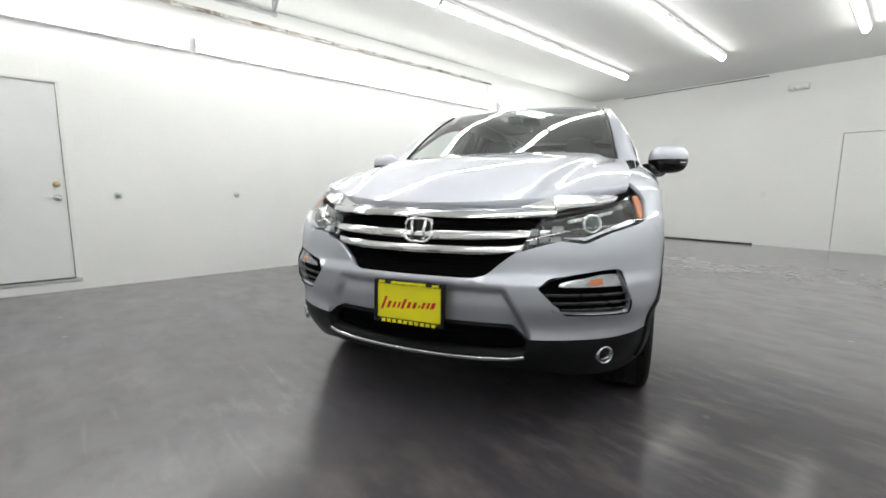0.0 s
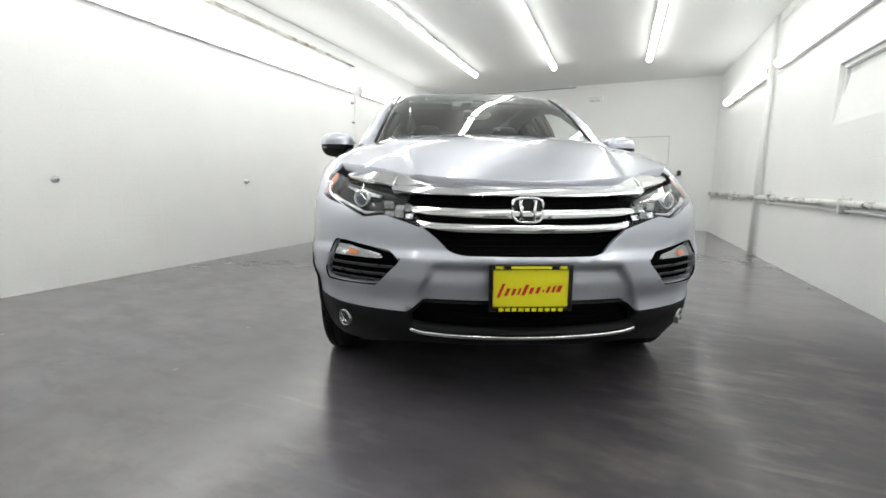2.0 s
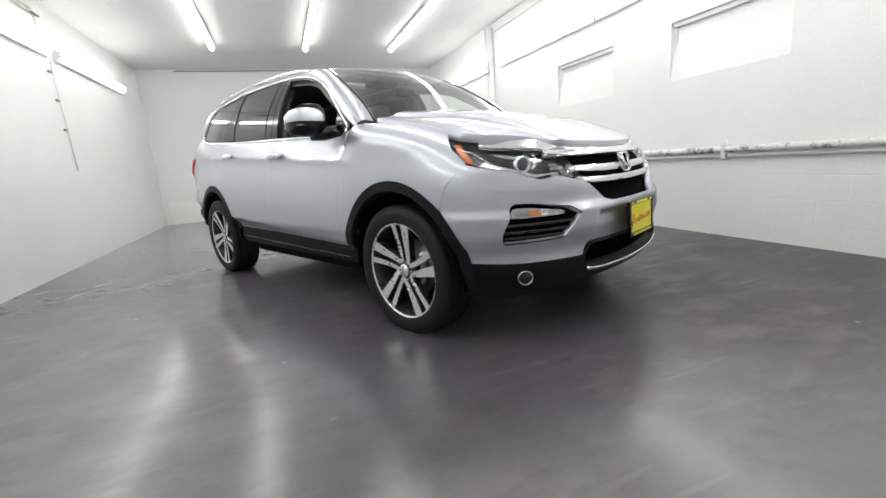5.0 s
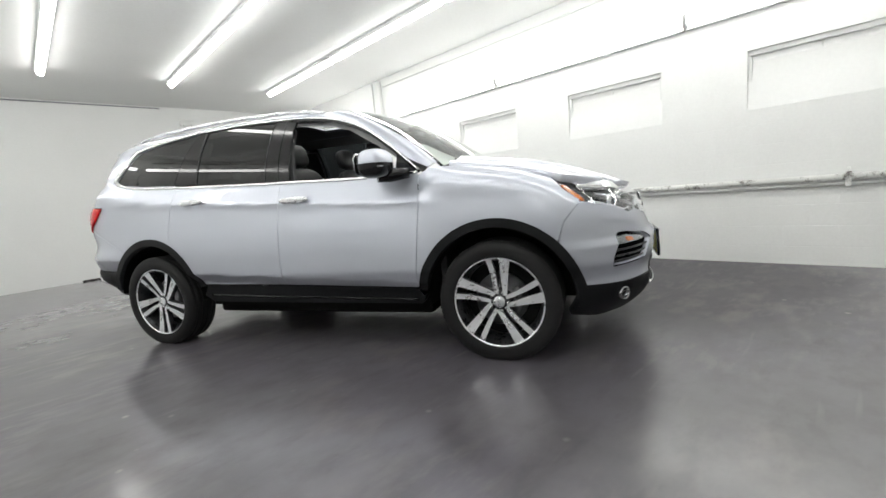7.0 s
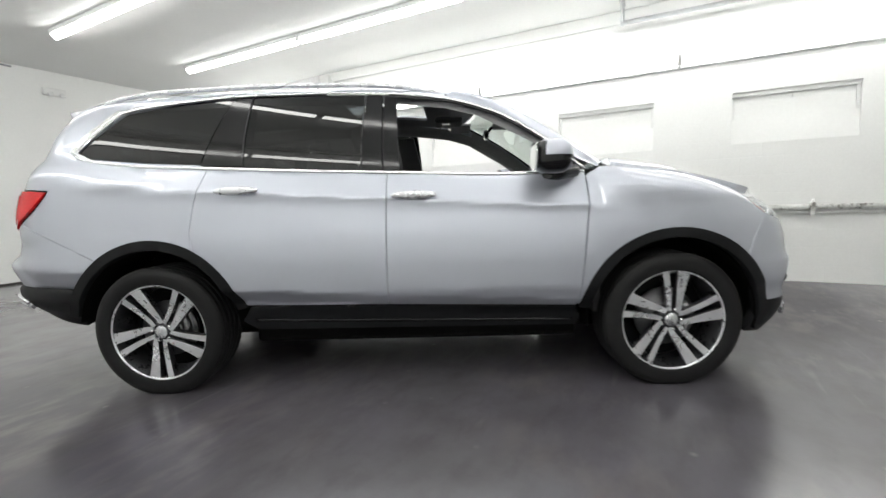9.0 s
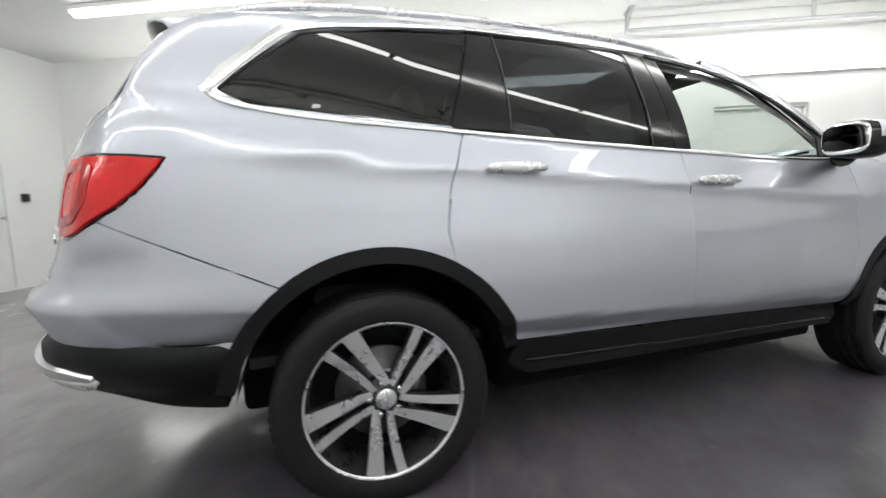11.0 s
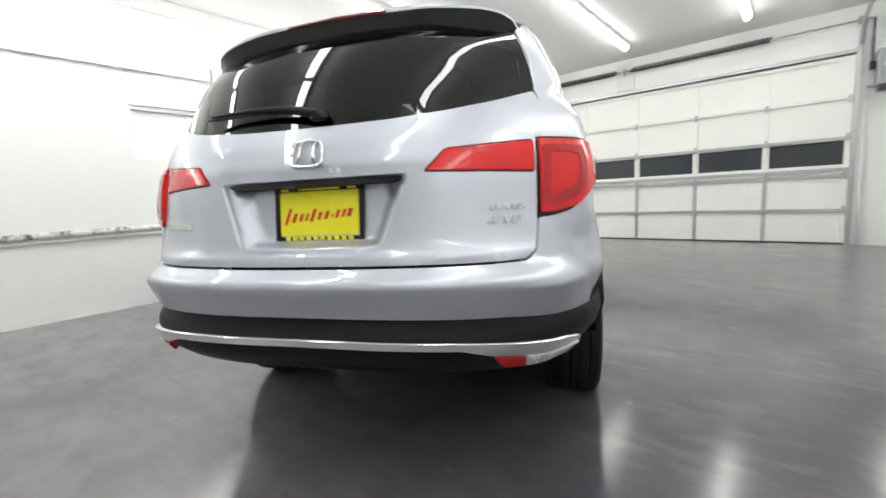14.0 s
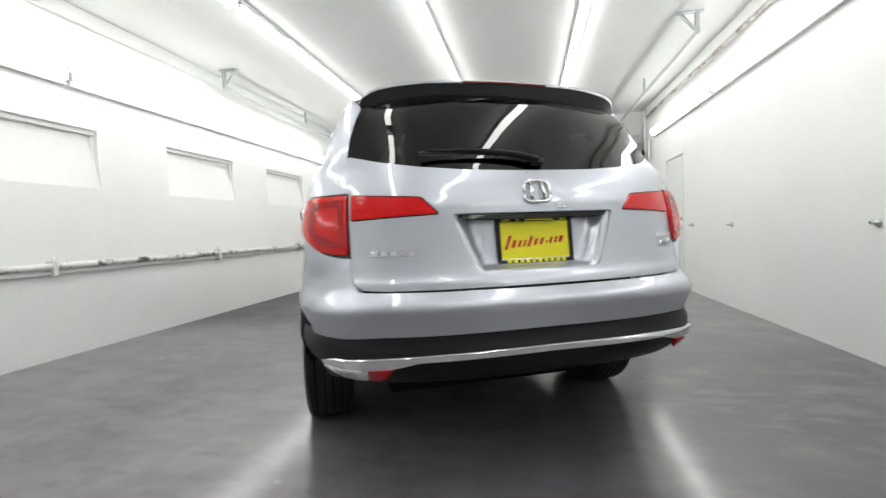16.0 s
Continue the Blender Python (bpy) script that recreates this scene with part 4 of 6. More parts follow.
def fine(pts, n=24):
    """A smooth line through points, by even steps."""
    pts = np.array(pts, float)
    s = np.r_[0, np.cumsum(np.linalg.norm(np.diff(pts, axis=0), axis=1))]
    t = np.linspace(0, s[-1], n)
    return np.stack([table(s, pts[:, k])(t) if len(s) > 2 else np.interp(t, s, pts[:, k]) for k in range(pts.shape[1])], -1)


def trim_line(name, f, pts, r, mat, parent, lift=0.003, label="", n=40, flat=0.6):
    """A slim moulding along a line of the surface."""
    line = fine(pts, n)
    p, nr = normals_of(f, line[:, 0], line[:, 1])
    p = p + nr * lift
    bm = bmesh.new()
    rings = []
    for i in range(len(p)):
        d = p[min(i + 1, len(p) - 1)] - p[max(i - 1, 0)]
        side = np.cross(d / np.linalg.norm(d), nr[i])
        rings.append([bm.verts.new(p[i] + r * (math.cos(k) * side + flat * math.sin(k) * nr[i])) for k in (2 * math.pi * j / 8 for j in range(8))])
    for a, b in zip(rings, rings[1:]):
        for j in range(8):
            bm.faces.new((a[j], a[(j + 1) % 8], b[(j + 1) % 8], b[j])).smooth = True
    bm.faces.new(rings[0][::-1])
    bm.faces.new(rings[-1])
    bmesh.ops.recalc_face_normals(bm, faces=bm.faces[:])
    return part(name, bm, mat, parent, label)


def arc(cx, cz, r, a0, a1, n=14):
    return [(cx + r * math.cos(math.radians(a0 + (a1 - a0) * k / n)), cz + r * math.sin(math.radians(a0 + (a1 - a0) * k / n))) for k in range(n + 1)]


def ball(bm, centre, radii, n=2.0, seg=20, rings=12):
    """A rounded block: a ball at n = 2, squarer above."""
    def sp(v):
        return math.copysign(abs(v) ** (2 / n), v)

    grid = []
    for i in range(rings + 1):
        t = -math.pi / 2 + math.pi * i / rings
        grid.append([bm.verts.new((centre[0] + radii[0] * sp(math.cos(t)) * sp(math.cos(k)), centre[1] + radii[1] * sp(math.cos(t)) * sp(math.sin(k)), centre[2] + radii[2] * sp(math.sin(t)))) for k in (2 * math.pi * j / seg for j in range(seg))])
    for a, b in zip(grid, grid[1:]):
        for j in range(seg):
            bm.faces.new((a[j], a[(j + 1) % seg], b[(j + 1) % seg], b[j])).smooth = True
    bmesh.ops.remove_doubles(bm, verts=bm.verts[:], dist=1e-5)
    return bm

# ---------- the car ----------
car = thing("car", "silver metallic mid-size sport utility car, parked on the concrete floor", "car", at=(-0.111, 0.388, 0))
car.rotation_euler = (0, 0, radians(-65.0))
FX, RX, HZ = 1.405, -1.41, 0.374
RF, RR = 0.50, 0.515
SEAM = [(-1.7185, 0.787), (-2.183, 1.003)]

for s in (-1, 1):
    S = on_side(s)
    # front wing
    wing = [(0.957, 1.165), (0.962, 1.01), (0.935, 0.745), (0.902, 0.47)] + arc(FX, HZ, RF, 168, 44)[0:] + [(1.80, 0.83), (1.89, 0.935), (1.80, 1.005), (1.755, 1.055)]
    top = [(1.70, 1.105), (1.5, 1.158), (1.3, 1.178), (1.12, 1.205), (1.03, 1.205)]
    panel("front_wing", wing + top, S, PAINT, car)
    # doors
    fd_top = [(x, float(belt(x))) for x in np.linspace(-0.10, 0.952, 12)]
    front_door = panel("front_door", [(-0.112, 0.497), (-0.106, 0.93)] + fd_top + [(0.9585, 1.01), (0.9315, 0.745), (0.8985, 0.468)], S, PAINT, car, r=0.006, res=0.02)
    rd_top = [(x, float(belt(x))) for x in np.linspace(-1.088, -0.103, 12)]
    rear_door = panel("rear_door", rd_top + [(-0.109, 0.93), (-0.115, 0.497), (-0.91, 0.51)] + arc(RX, HZ, RR, 16, 61, 10) + [(-1.176, 0.935), (-1.152, 1.084)], S, PAINT, car, r=0.006, res=0.02)
    # quarter panel with its window opening
    glass_q = [(-1.135, 1.288), (-1.45, 1.315), (-1.80, 1.358), (-1.868, 1.388), (-1.80, 1.45), (-1.60, 1.605), (-1.30, 1.652), (-0.995, 1.678)]
    q_top = [(-1.09, 1.262), (-1.0, 1.695), (-1.3, 1.672), (-1.62, 1.628)]
    panel("quarter_panel", [(-1.092, 1.26), (-1.156, 1.084), (-1.18, 0.935)] + arc(RX, HZ, RR, 61, 127) + [SEAM[0], SEAM[-1], (-2.120, 1.042), (-2.063, 1.090), (-2.022, 1.140), (-1.994, 1.180), (-2.15, 1.192)] + [(tail_x_at(y, z), z) for y, z in ((0.7135, 1.193), (0.7145, 1.27), (0.7155, 1.345), (0.6985, 1.43), (0.671, 1.52), (0.640, 1.60))] + [(-1.93, 1.655), (-1.6, 1.678), (-1.3, 1.705), (-1.0, 1.720), (-0.995, 1.690), (-1.30, 1.660), (-1.61, 1.614), (-1.81, 1.455), (-1.885, 1.388), (-1.80, 1.352), (-1.45, 1.312), (-1.128, 1.290)], S, PAINT, car, r=0.006)
    panel("bright_corner_trim", [(-1.76, 1.338), (-1.875, 1.362), (-1.915, 1.392), (-1.85, 1.475), (-1.66, 1.632), (-1.61, 1.618), (-1.80, 1.455), (-1.868, 1.390), (-1.80, 1.358)], S, CHROME, car, lift=0.005, depth=0.008, r=0.01, res=0.02, label="chrome window corner")
    panel("quarter_window", glass_q, S, PRIVACY_GLASS, car, depth=0.004, lift=-0.006, label="dark tinted rear quarter window")
    panel("door_post", [(-0.895, 1.275), (-0.885, 1.688), (-0.99, 1.682), (-1.128, 1.288)], S, GLOSS_BLACK, car, lift=-0.004, depth=0.01)
    panel("door_window", [(-0.897, 1.272), (-0.887, 1.685), (-0.55, 1.684), (-0.235, 1.675), (-0.238, 1.228)], S, PRIVACY_GLASS, rear_door, depth=0.004, lift=-0.006, label="dark tinted rear door window")
    panel("centre_post", [(-0.245, 1.228), (-0.232, 1.677), (-0.135, 1.670), (-0.128, 1.222)], S, GLOSS_BLACK, rear_door, lift=-0.003, depth=0.02)
    panel("centre_post", [(-0.122, 1.222), (-0.129, 1.670), (-0.058, 1.662), (-0.032, 1.217)], S, GLOSS_BLACK, front_door, lift=-0.003, depth=0.02)
    # slim mouldings added to stand for the reflections along the post edges
    for x0, x1, z0, z1 in ((-0.895, -0.885, 1.272, 1.686), (-0.242, -0.236, 1.228, 1.676)):
        trim_line("post_edge_glint", S, [(x0, z0), ((x0 + x1) / 2, (z0 + z1) / 2), (x1, z1)], 0.003, GUNMETAL, rear_door, lift=0.0, n=10)
    # black and bright frames round the windows
    window_top = [(-1.0, 1.690), (-0.55, 1.694), (-0.1, 1.677), (0.22, 1.632), (0.475, 1.548), (0.735, 1.385), (0.955, 1.195)]
    trim_line("window_seal", S, [(x, z - 0.010) for x, z in window_top[2:]], 0.011, GLOSS_BLACK, front_door, lift=-0.004)
    trim_line("bright_window_moulding", S, window_top, 0.007, CHROME, car, n=60, label="chrome window moulding")
    trim_line("bright_window_moulding", S, [(-1.0, 1.690), (-1.3, 1.660), (-1.62, 1.614), (-1.82, 1.455), (-1.893, 1.385)], 0.011, CHROME, car, label="chrome window moulding")
    trim_line("bright_belt_moulding", S, [(-1.893, 1.385), (-1.86, 1.36), (-1.80, 1.343)] + [(x, float(belt(x)) + 0.008) for x in np.linspace(-1.6, 0.95, 14)], 0.010, CHROME, car, n=70, label="chrome belt moulding")
    panel("mirror_sail", [(0.955, 1.19), (0.80, 1.312), (0.79, 1.19)], S, GLOSS_BLACK, front_door, lift=-0.002, depth=0.01, r=0.006)
    # roof side and screen pillar
    top_line = [(x, z + 0.008) for x, z in window_top[:4]]
    edge = [(x, float(roof_z(x)) - 0.033) for x in (0.22, -0.1, -0.55, -1.0, -1.4, -1.75, -1.95)]
    panel("roof_side", top_line + edge + [(-1.90, 1.658), (-1.6, 1.670), (-1.3, 1.702)], S, PAINT, car, shrink=0.0, depth=0.0, r=0.0, res=0.03)
    lower = fine(along(S, [(0.22, 1.640), (0.475, 1.556), (0.735, 1.393), (0.90, 1.265), (1.02, 1.205)]), 18)
    upper = fine(along(on_screen, [(s * 0.603, 1.672), (s * 0.635, 1.60), (s * 0.682, 1.45), (s * 0.720, 1.31), (s * 0.750, 1.215)]) + np.array([0, s * 0.012, 0.004]), 18)
    upper[0] = (0.27, s * 0.60, float(on_roof(np.array([0.27]), np.array([0.60]))[0][2]) + 0.003)
    mids = []
    for t in (0.33, 0.66):
        mids.append(lower * (1 - t) + upper * t + np.array([0.014, s * 0.012, 0.019]))
    loft("screen_pillar", [lower.tolist(), mids[0].tolist(), mids[1].tolist(), upper.tolist()], PAINT, car)
    # wheel arch and sill cladding
    for cx, ro, ri, a0, a1 in ((FX, RF, 0.449, -5, 170), (RX, RR, 0.464, 14, 168)):
        panel("arch_moulding", arc(cx, HZ, ro + 0.004, a0, a1, 30) + arc(cx, HZ, ri, a1, a0, 30), S, CLADDING, car, lift=lambda u, v: 0.003 + 0.009 * smooth(0.70, 0.45, v), depth=0.05, res=0.03, r=0.004, label="black plastic wheel arch moulding")
    panel("sill_cladding", [(-0.885, 0.506), (0.885, 0.462), (0.93, 0.40), (0.90, 0.352), (-0.86, 0.368), (-0.945, 0.42)], S, CLADDING, car, lift=0.004, depth=0.06, label="black plastic sill")
    trim_line("sill_ridge", S, [(-0.87, 0.425), (0.0, 0.405), (0.88, 0.385)], 0.008, GLOSS_BLACK, car, lift=0.008)
    # door pulls
    for x, z, door in ((0.045, 1.083, front_door), (-0.908, 1.137, rear_door)):
        y = s * float(width(x, z))
        bm = bmesh.new()
        ball(bm, (x, y + s * 0.020, z + 0.004), (0.122, 0.016, 0.022), 2.5, 24, 10)
        part("door_handle", bm, SATIN, door, "bright door handle")
        bm = bmesh.new()
        ball(bm, (x, y - s * 0.002, z - 0.006), (0.095, 0.005, 0.042), 2.2, 24, 10)
        part("handle_cup", bm, PAINT, door)
    # mirror
    mir = part("door_mirror", ball(bmesh.new(), (0.748, s * 1.040, 1.250), (0.094, 0.114, 0.086), 2.8, 28, 16), [PAINT, GLOSS_BLACK], car, "silver door mirror with a black lower half")
    for f in mir.data.polygons:
        c = f.center
        f.material_index = 1 if c.z < 1.244 + 0.10 * max(0.0, 0.725 - c.x) or c.x < 0.70 else 0
    bm = bmesh.new()
    tube(bm, [(0.735, s * 1.0, 1.185), (0.80, s * 0.95, 1.178), (0.90, s * 0.905, 1.186)], [0.045, 0.042, 0.034], 12)
    part("mirror_arm", bm, GLOSS_BLACK, mir)
    bm = bmesh.new()
    ball(bm, (0.656, s * 1.040, 1.252), (0.004, 0.092, 0.068), 3.5, 24, 10)
    part("mirror_glass", bm, MIRROR_GLASS, mir)
    bm = bmesh.new()
    ball(bm, (0.815, s * 1.085, 1.228), (0.02, 0.055, 0.006), 2.5, 16, 8)
    part("side_repeater", bm, LAMP_WHITE, mir)
    # roof rail
    line = on_roof(np.array([0.16, 0.06, -0.06, -0.3, -0.9, -1.45, -1.66, -1.78, -1.88]), s * np.array([0.60, 0.607, 0.612, 0.62, 0.625, 0.615, 0.605, 0.60, 0.595]))
    line[:, 2] += np.array([-0.006, 0.010, 0.020, 0.028, 0.028, 0.026, 0.020, 0.010, -0.006])
    pts = fine(line, 36)
    bm = bmesh.new()
    tube(bm, pts.tolist(), 0.014, 8)
    part("roof_rail", bm, SATIN, car, "silver roof rail")

# bonnet, roof, screen
hood_front = [(2.186, 0.0), (2.180, 0.13), (2.167, 0.27), (2.132, 0.405), (2.098, 0.470), (2.043, 0.545), (1.888, 0.757), (1.795, 0.820)]
hood_side = [(1.70, 0.822), (1.5, 0.815), (1.3, 0.80), (1.12, 0.79)]
hood_back = [(1.16, 0.6), (1.21, 0.3), (1.225, 0.0)]
half_hood = hood_front + hood_side + hood_back


def bonnet_form(u, v):
    """A raised middle between two creases that run together towards the grille, and a soft valley outside each."""
    edge = 0.64 - 0.20 * smooth(1.15, 2.15, u)
    a = np.abs(v) - edge
    return 0.003 + 0.013 * smooth(0.045, -0.012, a) - 0.005 * np.exp(-(((a - 0.07) / 0.04) ** 2)) * smooth(2.05, 1.8, u)


panel("bonnet", half_hood + [(x, -y) for x, y in half_hood[-2:0:-1]], on_hood, PAINT, car, res=0.024, lift=bonnet_form, depth=0.045)
roof_edge = [(float(x), float(half_side(np.array([x]), roof_z(np.array([x])) - 0.033)[0])) for x in (0.33, 0.22, -0.1, -0.55, -1.0, -1.4, -1.75, -1.95)]
front_edge = [(0.42, 0.0), (0.40, 0.25), (0.36, 0.45)]
back_edge = [(-2.06, 0.47), (-2.12, 0.3), (-2.135, 0.0)]
half_roof = front_edge + roof_edge + back_edge
panel("roof", half_roof + [(x, -y) for x, y in half_roof[-2:0:-1]], on_roof, PAINT, car, res=0.06, shrink=0.0, depth=0.012, r=0.0, holes=[[(0.10, 0.40), (0.10, -0.40), (-0.55, -0.40), (-0.55, 0.40)]])
panel("sunroof", [(0.09, 0.39), (0.09, -0.39), (-0.54, -0.39), (-0.54, 0.39)], on_roof, pane_material("sunroof glass", (0.75, 0.77, 0.76)), car, lift=-0.003, depth=0.006, res=0.08, label="dark sunroof glass")
ws = [(0.0, 1.205), (0.4, 1.205), (0.68, 1.208), (0.744, 1.215), (0.718, 1.31), (0.679, 1.45), (0.632, 1.60), (0.600, 1.668), (0.4, 1.684), (0.0, 1.690)]
windscreen = panel("windscreen", ws + [(-y, z) for y, z in ws[-2:0:-1]], on_screen, CLEAR_GLASS, car, lift=0.0, depth=0.005, label="clear windscreen glass")
for s in (-1, 1):
    bm = bmesh.new()
    tube(bm, [(x, y, z) for x, y, z in fine(along(on_screen, [(s * 0.602, 1.668), (s * 0.634, 1.60), (s * 0.681, 1.45), (s * 0.720, 1.31), (s * 0.748, 1.213)]), 20).tolist()], 0.008, 6)
    part("screen_seal", bm, GLOSS_BLACK, windscreen)
cowl_a = along(on_hood, [(1.225 - 0.115 * (y / 0.79) ** 2 - 0.01, y) for y in np.linspace(-0.78, 0.78, 25)]) - np.array([0, 0, 0.02])
cowl_b = along(on_screen, [(y, 1.208) for y in np.linspace(-0.76, 0.76, 25)]) - np.array([0.02, 0, 0.006])
loft("cowl_panel", [cowl_a.tolist(), cowl_b.tolist()], CLADDING, car)
for y0, y1 in ((-0.05, -0.62), (0.55, 0.02)):
    bm = bmesh.new()
    tube(bm, (fine(along(on_screen, [(y0, 1.222), ((y0 + y1) / 2, 1.228), (y1, 1.238)]), 10) + np.array([0.02, 0, 0.012])).tolist(), 0.008, 6)
    part("wiper_blade", bm, CLADDING, car)

# ---------- front ----------
def NY(pts):
    return [(nose_at(y, z), z) for y, z in pts]


def flip(pts, s):
    return [(s * a, z) for a, z in pts]


NU = 0.75


def beam(u, v):
    """The bumper's middle lies back under a sharp brow, with slanting ends."""
    y = np.abs(on_nose(u, v)[:, 1])
    end = 0.385 + (0.655 - v) * 0.50
    return -0.040 * smooth(end + 0.010, end - 0.010, y) * smooth(0.664, 0.648, v) * (1 - 0.4 * smooth(0.64, 0.50, v))


head_low = NY([(0.443, 0.808), (0.52, 0.832), (0.588, 0.850), (0.673, 0.838), (0.768, 0.882)]) + [(nose_from_x(1.935, 0.915), 0.915), (nose_from_x(1.885, 0.932), 0.932)]
front_arch = [(nose_from_x(x, z), z) for x, z in [(1.885 - 0.02125 * k, 0.932 - 0.02675 * k) for k in (1, 2, 3)] + [(1.80, 0.825), (1.791, 0.795), (1.781, 0.76)] + arc(FX, HZ, RF, 43, 12, 8)]
louvre = NY([(0.815, 0.722), (0.80, 0.738), (0.743, 0.735), (0.555, 0.706), (0.515, 0.668), (0.614, 0.560), (0.845, 0.552), (0.857, 0.60)])
fb = NY([(0.0, 0.697), (0.26, 0.698), (0.315, 0.712), (0.36, 0.755), (0.42, 0.803)]) + head_low + front_arch + [(nose_from_x(1.885, 0.466), 0.466), (nose_from_x(2.09, 0.456), 0.456)] + NY([(0.485, 0.456), (0.425, 0.507), (0.0, 0.507)])
front_bumper = panel("front_bumper", fb + [(-a, z) for a, z in fb[::-1] if abs(a) > 1e-6], on_nose, PAINT, car, su=NU, holes=[louvre, flip(louvre, -1)], depth=0.03, res=0.02, lift=beam)
low = NY([(0.0, 0.503), (0.425, 0.503), (0.487, 0.452)]) + [(nose_from_x(2.09, 0.452), 0.452), (nose_from_x(1.885, 0.462), 0.462), (nose_from_x(1.858, 0.40), 0.40), (nose_from_x(1.80, 0.29), 0.29), (nose_from_x(1.95, 0.262), 0.262)] + NY([(0.66, 0.275), (0.48, 0.318), (0.0, 0.318)])
intake = NY([(0.0, 0.500), (0.422, 0.500), (0.482, 0.448), (0.476, 0.394), (0.42, 0.382), (0.0, 0.370)])
panel("lower_valance", low + [(-a, z) for a, z in low[::-1] if abs(a) > 1e-6], on_nose, CLADDING, front_bumper, su=NU, holes=[intake + [(-a, z) for a, z in intake[::-1] if abs(a) > 1e-6]], depth=0.05, label="black plastic lower bumper")
panel("lower_grille", intake + [(-a, z) for a, z in intake[::-1] if abs(a) > 1e-6], on_nose, BLACK_MESH, front_bumper, su=NU, lift=-0.05, depth=0, shrink=-0.01)
for z in (0.415, 0.44, 0.465):
    trim_line("grille_slat", on_nose, [(nose_at(y, z), z) for y in np.linspace(-0.42, 0.42, 9)], 0.004, BLACK_MESH, front_bumper, lift=-0.045)
trim_line("chrome_lip", on_nose, [(nose_at(y, z), z) for y, z in ((-0.47, 0.386), (-0.42, 0.374), (-0.2, 0.364), (0, 0.361), (0.2, 0.364), (0.42, 0.374), (0.47, 0.386))], 0.010, CHROME, front_bumper, lift=0.006, label="chrome lower lip", n=50)
for s in (-1, 1):
    tray = flip(louvre, s)
    ins = panel("bumper_insert", tray, on_nose, BLACK_MESH, front_bumper, su=NU, lift=-0.035, depth=0, shrink=-0.012, label="black louvred bumper insert")
    sig = flip(NY([(0.815, 0.712), (0.795, 0.722), (0.743, 0.721), (0.60, 0.700), (0.59, 0.684), (0.62, 0.676), (0.828, 0.672)]), s)
    panel("turn_signal", sig, on_nose, REFLECTOR, ins, su=NU, lift=-0.016, depth=0.01, res=0.03, label="clear turn signal lamp")
    panel("amber_bulb", flip(NY([(0.752, 0.712), (0.700, 0.705), (0.702, 0.684), (0.756, 0.683)]), s), on_nose, AMBER, ins, su=NU, lift=-0.012, depth=0.002, res=0.03)
    panel("signal_cover", sig, on_nose, LENS, ins, su=NU, lift=-0.005, depth=0.004, res=0.03)
    for z, y0, y1 in ((0.640, 0.545, 0.845), (0.607, 0.575, 0.85), (0.577, 0.60, 0.845)):
        trim_line("louvre", on_nose, [(s * nose_at(y, z), z) for y in np.linspace(y0, y1, 7)], 0.006, LOUVRE, ins, lift=-0.016)
    trim_line("insert_bezel", on_nose, tray + tray[:1], 0.006, BLACK_MESH, ins, lift=-0.004, n=72)
    # fog lamp
    c = on_nose(np.array([nose_at(s * 0.765, 0.385)]), np.array([0.385]))[0]
    fog = part("fog_lamp", lathe(bmesh.new(), [(0.001, -0.02), (0.025, -0.015), (0.029, 0.0), (0.032, 0.008), (0.036, 0.008), (0.038, -0.01)], (0, 0, 0), "x", 24), REFLECTOR, front_bumper, "round clear fog lamp")
    fog.matrix_basis = pose(c[0] + 0.006, c[1], c[2], 0, 0, s * 42)
    lens = part("fog_cover", lathe(bmesh.new(), [(0.001, 0.014), (0.02, 0.012), (0.034, 0.005)], (0, 0, 0), "x", 24), LENS, fog)

# grille
gr = NY([(0.0, 0.937), (0.30, 0.938), (0.45, 0.943), (0.505, 0.925), (0.47, 0.87), (0.44, 0.812), (0.41, 0.79), (0.355, 0.745), (0.305, 0.705), (0.25, 0.697), (0.0, 0.697)])
grille = panel("grille", gr + [(-a, z) for a, z in gr[::-1] if abs(a) > 1e-6], on_nose, BLACK_MESH, car, su=NU, lift=-0.045, depth=0.0, shrink=-0.01, label="black grille with chrome bars")


def bar(name, top, bot, lift, mat, parent, label="", depth=0.04):
    t, b = NY(top), NY(bot)
    tt = [(-a, z) for a, z in t[::-1]] + t
    bb = [(-a, z) for a, z in b[::-1]] + b
    return panel(name, tt + bb[::-1], on_nose, mat, parent, su=NU, lift=lift, depth=depth, shrink=0.0, res=0.014, label=label, r=0.005)


bar("chrome_brow", [(0.04, 0.976), (0.33, 0.977), (0.41, 0.984), (0.455, 0.998), (0.52, 1.026)], [(0.04, 0.940), (0.30, 0.941), (0.45, 0.946), (0.515, 0.950), (0.555, 0.958)], lambda u, v: -0.012 + 0.010 * np.sin(np.clip((v - 0.935) / 0.045, 0, 1) * math.pi), CHROME, grille, "chrome brow over the grille")
bar("grille_bar", [(0.07, 0.884), (0.25, 0.886), (0.42, 0.894), (0.475, 0.893)], [(0.07, 0.848), (0.25, 0.851), (0.40, 0.858), (0.462, 0.868)], lambda u, v: -0.020 + 0.014 * np.sin(np.clip((v - 0.846) / 0.045, 0, 1) * math.pi), CHROME, grille, "chrome grille bar")
bar("grille_bar", [(0.04, 0.820), (0.25, 0.822), (0.38, 0.828), (0.452, 0.838)], [(0.04, 0.788), (0.25, 0.790), (0.36, 0.796), (0.425, 0.812)], lambda u, v: -0.020 + 0.014 * np.sin(np.clip((v - 0.786) / 0.045, 0, 1) * math.pi), CHROME, grille, "chrome grille bar")
